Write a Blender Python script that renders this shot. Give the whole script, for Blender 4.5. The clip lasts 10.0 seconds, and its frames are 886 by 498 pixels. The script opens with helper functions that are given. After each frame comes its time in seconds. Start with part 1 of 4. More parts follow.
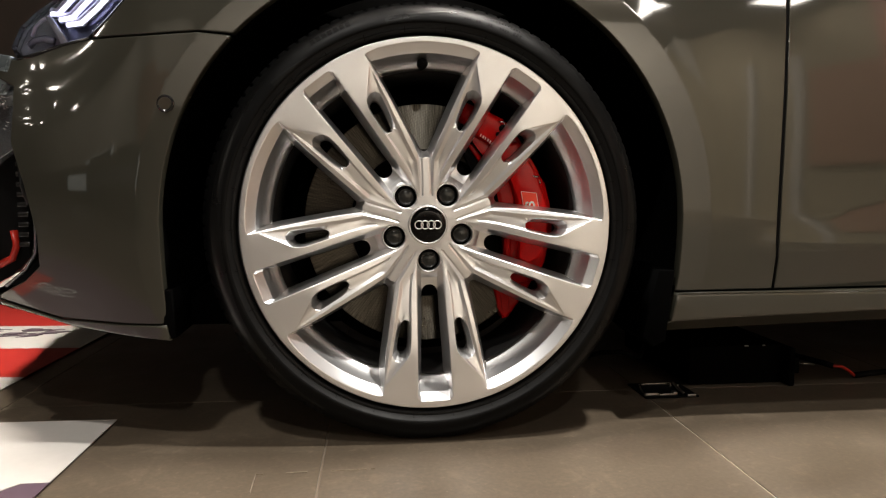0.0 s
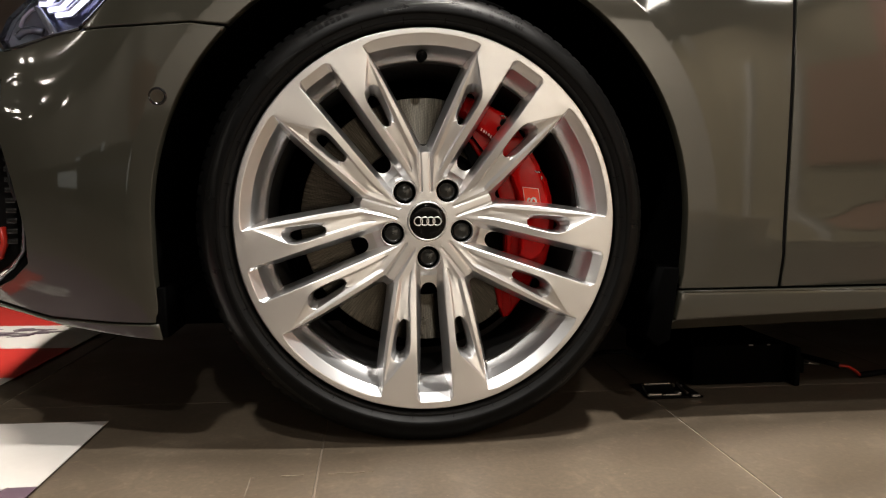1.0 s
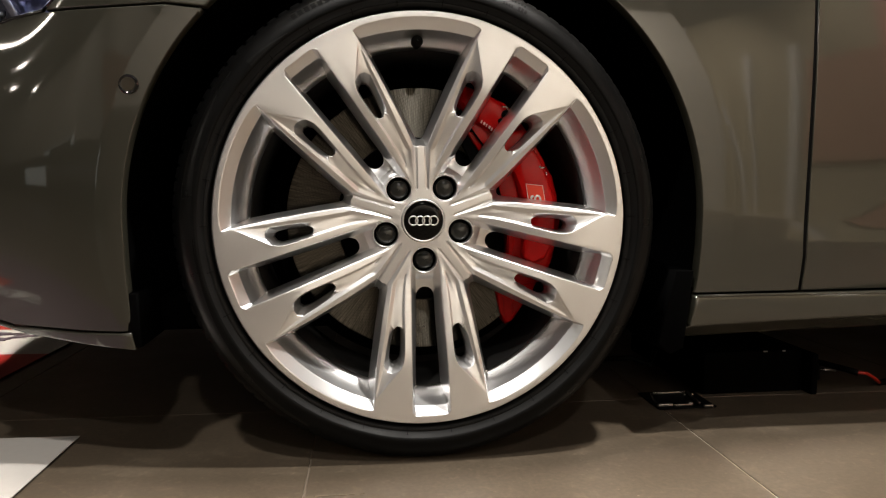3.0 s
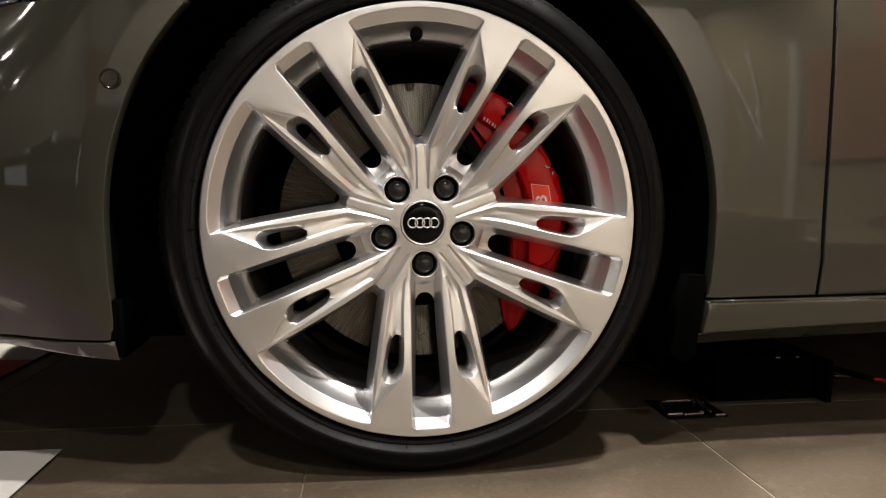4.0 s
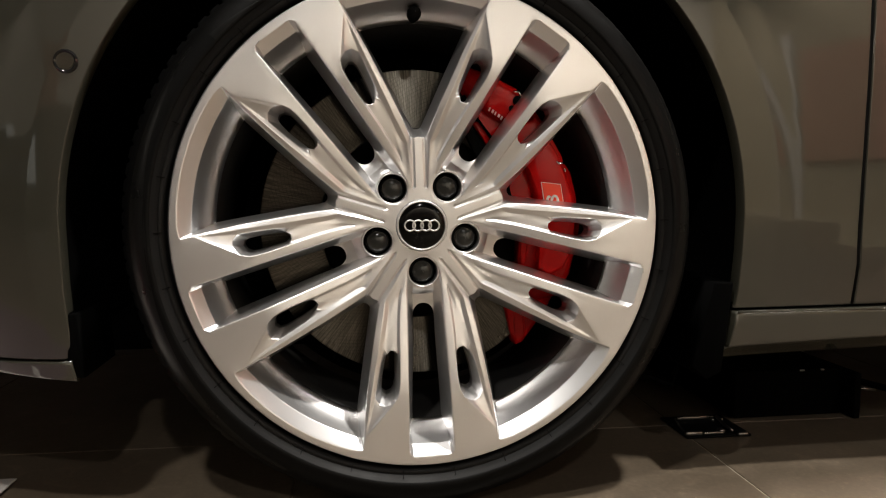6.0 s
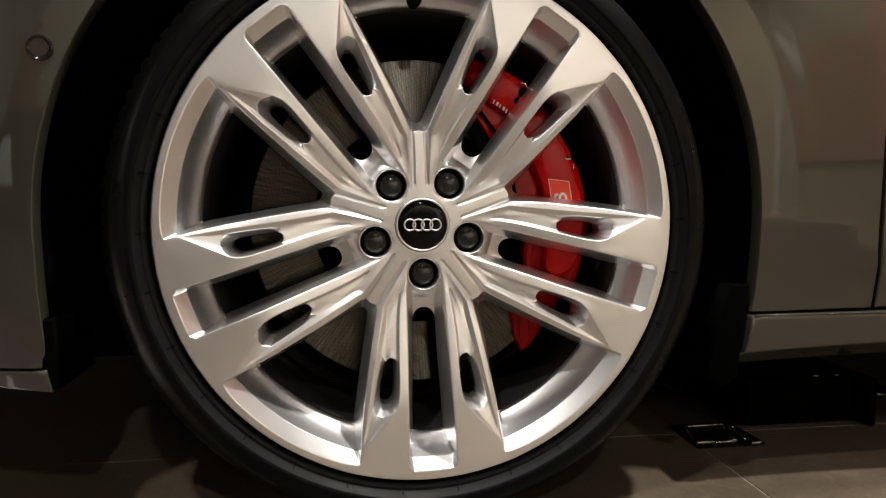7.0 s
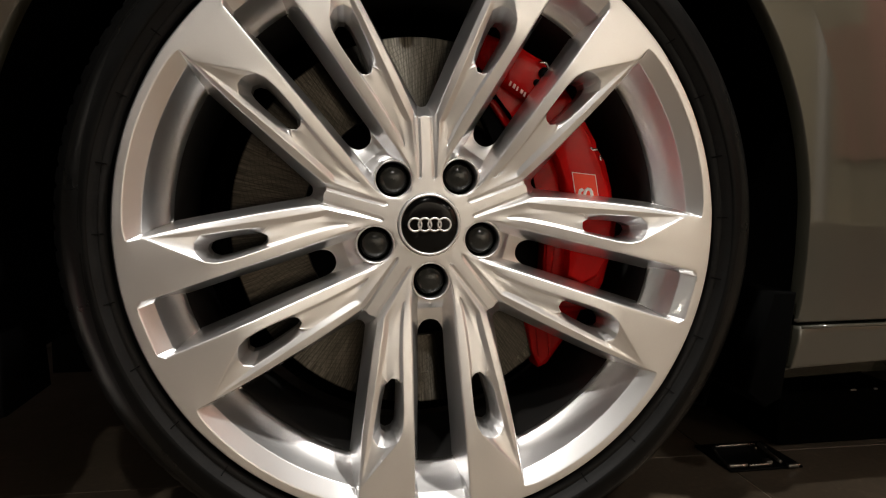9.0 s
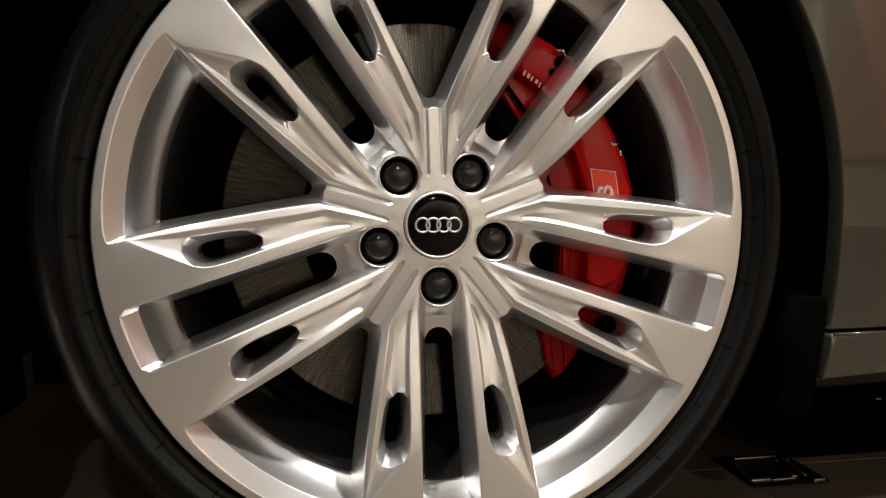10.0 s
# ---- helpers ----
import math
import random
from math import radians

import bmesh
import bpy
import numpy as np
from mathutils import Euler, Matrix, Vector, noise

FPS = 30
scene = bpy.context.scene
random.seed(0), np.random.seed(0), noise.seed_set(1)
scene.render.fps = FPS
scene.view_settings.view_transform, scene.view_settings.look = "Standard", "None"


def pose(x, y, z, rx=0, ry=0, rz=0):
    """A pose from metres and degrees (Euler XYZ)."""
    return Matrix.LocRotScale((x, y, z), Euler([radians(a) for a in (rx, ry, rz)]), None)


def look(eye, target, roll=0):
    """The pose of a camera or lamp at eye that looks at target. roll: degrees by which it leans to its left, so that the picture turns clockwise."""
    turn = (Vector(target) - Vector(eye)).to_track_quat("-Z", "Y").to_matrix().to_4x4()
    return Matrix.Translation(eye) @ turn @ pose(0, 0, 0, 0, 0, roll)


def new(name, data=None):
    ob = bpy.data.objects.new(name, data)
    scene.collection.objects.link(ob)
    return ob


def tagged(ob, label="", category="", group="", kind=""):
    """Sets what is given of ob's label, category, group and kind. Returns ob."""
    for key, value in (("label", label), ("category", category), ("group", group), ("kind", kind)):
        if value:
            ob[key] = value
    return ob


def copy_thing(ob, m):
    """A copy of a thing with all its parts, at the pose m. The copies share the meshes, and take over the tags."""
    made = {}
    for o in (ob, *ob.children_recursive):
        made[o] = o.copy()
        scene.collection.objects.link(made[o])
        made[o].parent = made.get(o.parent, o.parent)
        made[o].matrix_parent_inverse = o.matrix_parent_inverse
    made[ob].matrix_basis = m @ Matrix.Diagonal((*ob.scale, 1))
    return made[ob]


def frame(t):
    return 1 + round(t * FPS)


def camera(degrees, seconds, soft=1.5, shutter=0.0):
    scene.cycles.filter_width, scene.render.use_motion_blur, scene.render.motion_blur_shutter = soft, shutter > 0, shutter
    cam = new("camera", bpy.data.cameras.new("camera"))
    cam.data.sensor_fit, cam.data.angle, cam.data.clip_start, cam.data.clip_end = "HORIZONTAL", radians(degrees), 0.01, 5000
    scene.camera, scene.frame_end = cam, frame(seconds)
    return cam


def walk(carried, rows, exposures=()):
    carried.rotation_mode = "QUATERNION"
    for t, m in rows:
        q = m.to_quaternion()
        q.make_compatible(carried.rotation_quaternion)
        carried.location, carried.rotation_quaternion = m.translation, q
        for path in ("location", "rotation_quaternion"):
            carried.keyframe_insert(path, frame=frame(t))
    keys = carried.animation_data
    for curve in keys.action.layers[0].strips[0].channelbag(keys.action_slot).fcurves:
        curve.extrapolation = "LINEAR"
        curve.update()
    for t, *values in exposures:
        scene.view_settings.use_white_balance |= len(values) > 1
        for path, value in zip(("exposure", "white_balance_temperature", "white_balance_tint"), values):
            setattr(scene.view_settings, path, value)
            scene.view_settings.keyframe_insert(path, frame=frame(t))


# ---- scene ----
cam = camera(64.20, 10.0, soft=1.2)
PATH = [
    (0, -0.0995, -1.082, 0.4037, -6.36, -5.21, 0.04),
    (0.5, -0.1006, -1.0704, 0.4006, -6.49, -5.2, 0.04),
    (1, -0.1012, -1.0549, 0.3963, -6.62, -5.19, 0.03),
    (1.5, -0.0993, -1.0376, 0.3932, -6.71, -5.21, 0.03),
    (2, -0.0975, -1.0181, 0.3921, -6.81, -5.23, 0.02),
    (2.5, -0.0955, -0.9974, 0.3925, -6.9, -5.26, 0.01),
    (4, -0.0923, -0.922, 0.3957, -7.18, -5.43, 0.05),
    (4.5, -0.0914, -0.8952, 0.394, -7.32, -5.4, 0.04),
    (5, -0.0911, -0.8687, 0.3924, -7.5, -5.38, 0.02),
    (5.5, -0.0919, -0.8441, 0.3926, -7.74, -5.37, 0.01),
    (7, -0.0966, -0.768, 0.386, -8.63, -5.21, -0.01),
    (7.5, -0.098, -0.7418, 0.3831, -8.83, -5.14, -0.02),
    (8, -0.0982, -0.7149, 0.3809, -9.05, -5.11, -0.03),
    (8.5, -0.0997, -0.6876, 0.38, -9.32, -5.14, -0.04),
    (9, -0.1014, -0.6596, 0.3789, -9.55, -5.14, -0.04),
    (9.5, -0.1036, -0.6316, 0.377, -9.83, -5.09, -0.03),
    (10, -0.1061, -0.6049, 0.3739, -9.99, -4.92, -0.0),
]
walk(cam, [(t, pose(x, y, z, 90 + pitch, roll, yaw)) for t, x, y, z, yaw, pitch, roll in PATH],
     exposures=((0.0, 0.54), (2.5, 0.52), (5.0, 0.48), (7.5, 0.43), (10.0, 0.38)))

# ---------------------------------------------------------------- light
world = bpy.data.worlds.new("showroom_dark")
scene.world = world
world.use_nodes = True
world.node_tree.nodes["Background"].inputs[0].default_value = (1.0, 0.9, 0.78, 1)
world.node_tree.nodes["Background"].inputs[1].default_value = 0.02


def area_lamp(name, at, target, sx, sy, power, colour):
    data = bpy.data.lights.new(name, "AREA")
    data.shape, data.size, data.size_y, data.energy, data.color = "RECTANGLE", sx, sy, power, colour
    ob = new(name, data)
    ob.matrix_world = look(at, target)
    return tagged(ob, kind="structure")


WARM, NEUTRAL = (1.0, 0.915, 0.81), (1.0, 0.95, 0.885)
# The third is an unseen lamp, added in front to light the brake disc.
for x, y, power in ((0.95, -0.36, 81), (-0.90, -1.30, 30), (0.20, -3.4, 19)):
    area_lamp("ceiling_spot_lamp", (x, y, 3.15), (x * 0.9, max(y, -0.6 + 0.1 * y), 0.0), 0.14, 0.14, power, NEUTRAL)
for x, power in ((-1.1, 10), (0.6, 12), (2.0, 7)):
    area_lamp("ceiling_lamp_over_car", (x, 0.42, 3.15), (x, 0.40, 0.0), 0.5, 0.5, power, WARM).data.spread = radians(50)
for x, y, sx, sy, power in ((3.50, -6.15, 0.5, 0.6, 16), (4.80, -5.40, 0.5, 0.35, 9)):
    area_lamp("ceiling_light_panel", (x, y, 3.2), (x, y + 0.02, 0.0), sx, sy, power, WARM)
# Unseen lamps, added to brighten the walls that wheel and paint reflect.
for x, power in ((-5.5, 14), (0.6, 84), (3.4, 150)):
    area_lamp("added_wall_fill_lamp", (x, -6.75, 3.2), (x, -8.5, 0.9), 1.2, 0.2, power, WARM)
# One more added lamp, to brighten the red panel mirrored in the rim.
area_lamp("added_wall_fill_lamp", (4.4, -3.7, 3.2), (5.3, -3.7, 1.7), 0.2, 1.6, 88, WARM)

# ---------------------------------------------------------------- materials


def material(name, colour, rough=0.5, metal=0.0, vary=0.08, scale=8.0, fine=120.0, bump=0.0, bump_scale=200.0, coat=0.0,
             rough_vary=0.06, emit=None, power=0.0, spec=0.5, per_object=0.0, coat_rough=0.03):
    m = bpy.data.materials.new(name)
    m.use_nodes = True
    n, l = m.node_tree.nodes, m.node_tree.links
    b = n["Principled BSDF"]
    b.inputs["Base Color"].default_value = (*colour, 1)
    b.inputs["Roughness"].default_value = rough
    b.inputs["Metallic"].default_value = metal
    b.inputs["Coat Weight"].default_value = coat
    b.inputs["Coat Roughness"].default_value = coat_rough
    b.inputs["Specular IOR Level"].default_value = spec
    if emit:
        b.inputs["Emission Color"].default_value = (*emit, 1)
        b.inputs["Emission Strength"].default_value = power
    geo = n.new("ShaderNodeNewGeometry")
    if vary or rough_vary:
        big, small = n.new("ShaderNodeTexNoise"), n.new("ShaderNodeTexNoise")
        big.inputs["Scale"].default_value, small.inputs["Scale"].default_value = scale, fine
        big.inputs["Detail"].default_value = small.inputs["Detail"].default_value = 4
        l.new(geo.outputs["Position"], big.inputs["Vector"])
        l.new(geo.outputs["Position"], small.inputs["Vector"])
        add = n.new("ShaderNodeMath")
        add.operation = "ADD"
        l.new(big.outputs["Fac"], add.inputs[0])
        l.new(small.outputs["Fac"], add.inputs[1])
        last = add.outputs[0]
        if per_object:
            info, mul, add2 = n.new("ShaderNodeObjectInfo"), n.new("ShaderNodeMath"), n.new("ShaderNodeMath")
            mul.operation, add2.operation = "MULTIPLY_ADD", "ADD"
            mul.inputs[1].default_value, mul.inputs[2].default_value = per_object, -per_object / 2
            l.new(info.outputs["Random"], mul.inputs[0])
            l.new(last, add2.inputs[0])
            l.new(mul.outputs[0], add2.inputs[1])
            last = add2.outputs[0]
        ramp = n.new("ShaderNodeMapRange")
        ramp.inputs["From Min"].default_value, ramp.inputs["From Max"].default_value = 0.6, 1.4
        ramp.inputs["To Min"].default_value, ramp.inputs["To Max"].default_value = 1 - vary, 1 + vary
        l.new(last, ramp.inputs["Value"])
        mix = n.new("ShaderNodeVectorMath")
        mix.operation = "SCALE"
        mix.inputs[0].default_value = colour
        l.new(ramp.outputs[0], mix.inputs["Scale"])
        l.new(mix.outputs[0], b.inputs["Base Color"])
        rr = n.new("ShaderNodeMapRange")
        rr.inputs["From Min"].default_value, rr.inputs["From Max"].default_value = 0.3, 0.7
        rr.inputs["To Min"].default_value, rr.inputs["To Max"].default_value = max(rough - rough_vary, 0.01), rough + rough_vary
        l.new(big.outputs["Fac"], rr.inputs["Value"])
        l.new(rr.outputs[0], b.inputs["Roughness"])
    if bump:
        tex, bp = n.new("ShaderNodeTexNoise"), n.new("ShaderNodeBump")
        tex.inputs["Scale"].default_value, tex.inputs["Detail"].default_value = bump_scale, 3
        bp.inputs["Strength"].default_value, bp.inputs["Distance"].default_value = bump, 0.001
        l.new(geo.outputs["Position"], tex.inputs["Vector"])
        l.new(tex.outputs["Fac"], bp.inputs["Height"])
        l.new(bp.outputs[0], b.inputs["Normal"])
    return m


SILVER = material("silver_wheel_paint", (0.82, 0.82, 0.825), 0.37, 0.95, 0.03, 14, 1400, coat=1.0, rough_vary=0.02, coat_rough=0.05)
# The barrel is silver; its dark colour stands in for shade inside the wheel.
SHADED_BARREL = material("shaded_inner_barrel", (0.025, 0.024, 0.023), 0.55, 0.2, 0.15)
RUBBER = material("tyre_rubber", (0.0030, 0.0030, 0.0029), 0.42, 0.0, 0.22, 18, 420, 0.06, 700, rough_vary=0.06, spec=0.10)
RUBBER_LIT = material("lit_flank_rubber", (0.0070, 0.0068, 0.0065), 0.50, 0.0, 0.3, 30, 300, spec=0.16)
RUBBER_SMOOTH = material("smooth_tyre_rubber", (0.0045, 0.0045, 0.0043), 0.30, 0.0, 0.15, 25, 300, rough_vary=0.05, spec=0.22)
RUBBER_MARK = material("tyre_lettering", (0.0030, 0.0030, 0.0029), 0.65, 0.0, 0.1, spec=0.04)
CAP_BLACK = material("gloss_black_cap", (0.002, 0.002, 0.002), 0.10, 0.0, 0.0, rough_vary=0.0, spec=0.25)
EMBLEM = material("bright_satin_emblem", (0.90, 0.89, 0.88), 0.38, 0.9, 0.02, rough_vary=0.02)
CHROME = material("bright_chrome", (0.75, 0.74, 0.72), 0.12, 1.0, 0.02, rough_vary=0.02)
BOLT = material("dark_bolt_cap", (0.024, 0.025, 0.023), 0.14, 0.2, 0.12, 60, 400, 0.05, 900)
CALIPER = material("red_caliper_paint", (0.50, 0.005, 0.005), 0.42, 0.0, 0.06, 20, 300, 0.05, 400, coat=0.28, spec=0.03, coat_rough=0.05)
BADGE_RED = material("badge_orange_red", (0.92, 0.055, 0.018), 0.45, 0.0, 0.02)
MARK_GLINT = material("pale_pink_glint", (0.80, 0.42, 0.40), 0.3, 0.0, 0.1)
BADGE_WHITE = material("badge_pale_grey", (0.86, 0.85, 0.83), 0.35, 0.0, 0.02)
PAINT = material("grey_car_paint", (0.034, 0.033, 0.0245), 0.40, 0.05, 0.03, 5, 1500, coat=1.0, rough_vary=0.02, spec=0.15, coat_rough=0.045)
PAINT.node_tree.nodes["Principled BSDF"].inputs["Coat IOR"].default_value = 1.75
BLACK_PLASTIC = material("black_plastic", (0.0020, 0.0020, 0.0020), 0.65, 0.0, 0.1, 20, 300, 0.2, 800, spec=0.08)
GLOSS_BLACK = material("gloss_black_trim", (0.01, 0.01, 0.01), 0.12, 0.0, 0.0, rough_vary=0.0)
MATTE_BLACK = material("matte_black_steel", (0.0025, 0.0025, 0.0025), 0.8, 0.0, 0.1, 20, 300, spec=0.0)
LINER = material("felt_arch_liner", (0.0015, 0.0015, 0.0015), 0.95, 0.0, 0.2, 40, 500, 0.3, 900, spec=0.02)
TILE = material("beige_grey_floor_tile", (0.099, 0.0765, 0.0530), 0.40, 0.0, 0.30, 6.0, 150, 0.05, 260, rough_vary=0.10, per_object=0.12)
GROUT = material("light_grout", (0.48, 0.41, 0.315), 0.8, 0.0, 0.35, 1.3, 60)
SCUFF = material("pale_scuff", (0.20, 0.165, 0.125), 0.7, 0.0, 0.4, 90, 300)
WHITE_VINYL = material("white_floor_vinyl", (0.56, 0.535, 0.50), 0.4, 0.0, 0.04, 4, 80)
RED_VINYL = material("red_floor_vinyl", (0.42, 0.026, 0.02), 0.4, 0.0, 0.06, 4, 80)
PURPLE_VINYL = material("dull_purple_vinyl", (0.10, 0.065, 0.085), 0.4, 0.0, 0.06, 4, 80)
METAL = material("worn_steel", (0.30, 0.285, 0.265), 0.3, 1.0, 0.1, 40, 300)
WIRE_RED = material("red_cable_sheath", (0.45, 0.02, 0.01), 0.4, 0.0, 0.05)
WALL = material("warm_beige_wall", (0.50, 0.465, 0.41), 0.7, 0.0, 0.05, 2, 60)
WALL_TAN = material("tan_wall", (0.34, 0.29, 0.20), 0.7, 0.0, 0.05, 2, 60)
WALL_DARK = material("dark_brown_wall", (0.055, 0.040, 0.030), 0.7, 0.0, 0.08, 2, 60)
WALL_BROWN = material("red_brown_wall_panel", (0.36, 0.185, 0.125), 0.5, 0.0, 0.06, 2, 60)
WALL_RED = material("salmon_red_wall_panel", (0.47, 0.21, 0.16), 0.5, 0.0, 0.06, 2, 60)
CEILING = material("dark_ceiling", (0.10, 0.085, 0.07), 0.8, 0.0, 0.05, 2, 60)
LIT_PANEL = material("lit_display_panel", (0.8, 0.8, 0.8), 0.5, vary=0, rough_vary=0, emit=(0.96, 1.0, 0.92), power=0.24)
LAMP_GLOW = material("spot_lamp_glow", (0.9, 0.9, 0.9), 0.4, vary=0, rough_vary=0, emit=(1.0, 0.92, 0.8), power=45)
DRL_GLOW = material("daytime_light_glow", (0.9, 0.9, 0.9), 0.3, vary=0, rough_vary=0, emit=(0.84, 0.85, 1.0), power=1.8)
GREY_TRIM = material("satin_grey_trim", (0.22, 0.23, 0.24), 0.22, 0.7, 0.05)
BLUE_GREY = material("blue_grey_satin", (0.17, 0.20, 0.21), 0.28, 0.5, 0.05, 30, 300)
LENS_GREY = material("headlight_reflector_grey", (0.34, 0.36, 0.48), 0.22, 0.7, 0.1, 30, 200)


def glass_material():
    m = bpy.data.materials.new("clear_lens")
    m.use_nodes = True
    b = m.node_tree.nodes["Principled BSDF"]
    b.inputs["Transmission Weight"].default_value = 1.0
    b.inputs["Roughness"].default_value = 0.02
    b.inputs["IOR"].default_value = 1.2
    return m


def disc_material():
    """Machined iron with a crosshatch of fine arcs from the grinding."""
    m = material("crosshatched_brake_disc", (0.098, 0.091, 0.077), 0.32, 1.0, 0.12, 25, 200)
    n, l = m.node_tree.nodes, m.node_tree.links
    b = n["Principled BSDF"]
    tang = n.new("ShaderNodeTangent")
    tang.direction_type, tang.axis = "RADIAL", "Y"
    l.new(tang.outputs[0], b.inputs["Tangent"])
    b.inputs["Anisotropic"].default_value = 1.0
    b.inputs["Anisotropic Rotation"].default_value = 0.25
    tc = n.new("ShaderNodeTexCoord")
    sep = n.new("ShaderNodeSeparateXYZ")
    l.new(tc.outputs["Object"], sep.inputs[0])

    def op(kind, a, c=None):
        x = n.new("ShaderNodeMath")
        x.operation = kind
        for i, v in enumerate((a, c)):
            if v is None:
                continue
            if isinstance(v, (int, float)):
                x.inputs[i].default_value = v
            else:
                l.new(v, x.inputs[i])
        return x.outputs[0]

    ang = op("ARCTAN2", sep.outputs["X"], sep.outputs["Z"])
    rad = op("SQRT", op("ADD", op("POWER", sep.outputs["X"], 2.0), op("POWER", sep.outputs["Z"], 2.0)))
    lines = None
    for lean, count in ((430.0, 210.0), (-1250.0, 110.0)):
        ph = op("ADD", op("MULTIPLY", ang, count), op("MULTIPLY", rad, lean))
        band = op("GREATER_THAN", op("SINE", ph), 0.86)
        lines = band if lines is None else op("MAXIMUM", lines, band)
    edge = op("MULTIPLY", op("GREATER_THAN", op("SINE", op("MULTIPLY", ang, 150.0)), 0.45), op("GREATER_THAN", rad, 0.1885))
    lines = op("MAXIMUM", op("MULTIPLY", lines, op("LESS_THAN", rad, 0.1900)), edge)
    polar_at = n.new("ShaderNodeCombineXYZ")
    l.new(op("MULTIPLY", ang, 80.0), polar_at.inputs[0])
    l.new(op("MULTIPLY", rad, 14.0), polar_at.inputs[1])
    streak, spread = n.new("ShaderNodeTexNoise"), n.new("ShaderNodeMapRange")
    streak.inputs["Scale"].default_value = 1.6
    l.new(polar_at.outputs[0], streak.inputs["Vector"])
    spread.inputs["From Min"].default_value, spread.inputs["From Max"].default_value = 0.35, 0.65
    spread.inputs["To Min"].default_value, spread.inputs["To Max"].default_value = 0.62, 1.5
    l.new(streak.outputs["Fac"], spread.inputs["Value"])
    tone = n.new("ShaderNodeVectorMath")
    tone.operation = "SCALE"
    l.new(b.inputs["Base Color"].links[0].from_socket, tone.inputs[0])
    l.new(spread.outputs[0], tone.inputs["Scale"])
    old = tone.outputs[0]
    mix = n.new("ShaderNodeMix")
    mix.data_type = "RGBA"
    worn = n.new("ShaderNodeTexNoise")
    worn.inputs["Scale"].default_value = 60
    l.new(tc.outputs["Object"], worn.inputs["Vector"])
    l.new(op("MULTIPLY", lines, op("MULTIPLY", worn.outputs["Fac"], 0.75)), mix.inputs["Factor"])
    l.new(old, mix.inputs["A"])
    mix.inputs["B"].default_value = (0.03, 0.027, 0.023, 1)
    l.new(mix.outputs["Result"], b.inputs["Base Color"])
    return m




def dirty_joint(m):
    """Years of shoe dirt darken the joints round one trodden place."""
    n, l = m.node_tree.nodes, m.node_tree.links
    b = n["Principled BSDF"]
    geo, off, fade, mix = (n.new("ShaderNode" + k) for k in ("NewGeometry", "VectorMath", "MapRange", "Mix"))
    off.operation = "DISTANCE"
    off.inputs[1].default_value = (-0.2, -0.35, 0.0)
    l.new(geo.outputs["Position"], off.inputs[0])
    fade.inputs["From Min"].default_value, fade.inputs["From Max"].default_value = 0.35, 0.75
    fade.inputs["To Min"].default_value, fade.inputs["To Max"].default_value = 0.93, 0.0
    l.new(off.outputs["Value"], fade.inputs["Value"])
    mix.data_type = "RGBA"
    l.new(fade.outputs[0], mix.inputs["Factor"])
    l.new(b.inputs["Base Color"].links[0].from_socket, mix.inputs["A"])
    mix.inputs["B"].default_value = (0.115, 0.088, 0.062, 1)
    l.new(mix.outputs["Result"], b.inputs["Base Color"])


dirty_joint(GROUT)


def trodden(m):
    """Pale cloudy scuffs and fine dust rubbed into the tiles."""
    n, l = m.node_tree.nodes, m.node_tree.links
    b = n["Principled BSDF"]
    geo, last = n.new("ShaderNodeNewGeometry"), b.inputs["Base Color"].links[0].from_socket
    for scale, warp, low, high, gain in ((23.0, 1.6, 0.54, 0.70, 0.22), (95.0, 0.4, 0.60, 0.70, 0.26)):
        tex, fade, lift = n.new("ShaderNodeTexNoise"), n.new("ShaderNodeMapRange"), n.new("ShaderNodeVectorMath")
        tex.inputs["Scale"].default_value, tex.inputs["Detail"].default_value, tex.inputs["Distortion"].default_value = scale, 5, warp
        l.new(geo.outputs["Position"], tex.inputs["Vector"])
        fade.inputs["From Min"].default_value, fade.inputs["From Max"].default_value = low, high
        fade.inputs["To Min"].default_value, fade.inputs["To Max"].default_value = 0.96, 1 + gain
        l.new(tex.outputs["Fac"], fade.inputs["Value"])
        lift.operation = "SCALE"
        l.new(last, lift.inputs[0])
        l.new(fade.outputs[0], lift.inputs["Scale"])
        last = lift.outputs[0]
    l.new(last, b.inputs["Base Color"])


trodden(TILE)
LENS_PALE = material("pale_lamp_reflector", (0.58, 0.56, 0.76), 0.3, 0.5, 0.05)
GLASS = glass_material()
DISC = disc_material()

# ---------------------------------------------------------------- mesh helpers


def part(name, bm, mat, parent=None, label="", smooth=True, m=None):
    me = bpy.data.meshes.new(name)
    bmesh.ops.recalc_face_normals(bm, faces=bm.faces[:])
    bm.to_mesh(me)
    bm.free()
    me.materials.append(mat)
    if smooth:
        me.shade_smooth()
    ob = new(name, me)
    if m is not None:
        ob.matrix_basis = m
    if parent is not None:
        ob.parent = parent
        base = parent.matrix_basis if parent.parent is None else parent.parent.matrix_basis @ parent.matrix_parent_inverse @ parent.matrix_basis
        ob.matrix_parent_inverse = base.inverted()
    if label:
        ob["label"] = label
    return ob


def sharp(ob, degrees=35):
    ob.data.set_sharp_from_angle(angle=radians(degrees))
    return ob


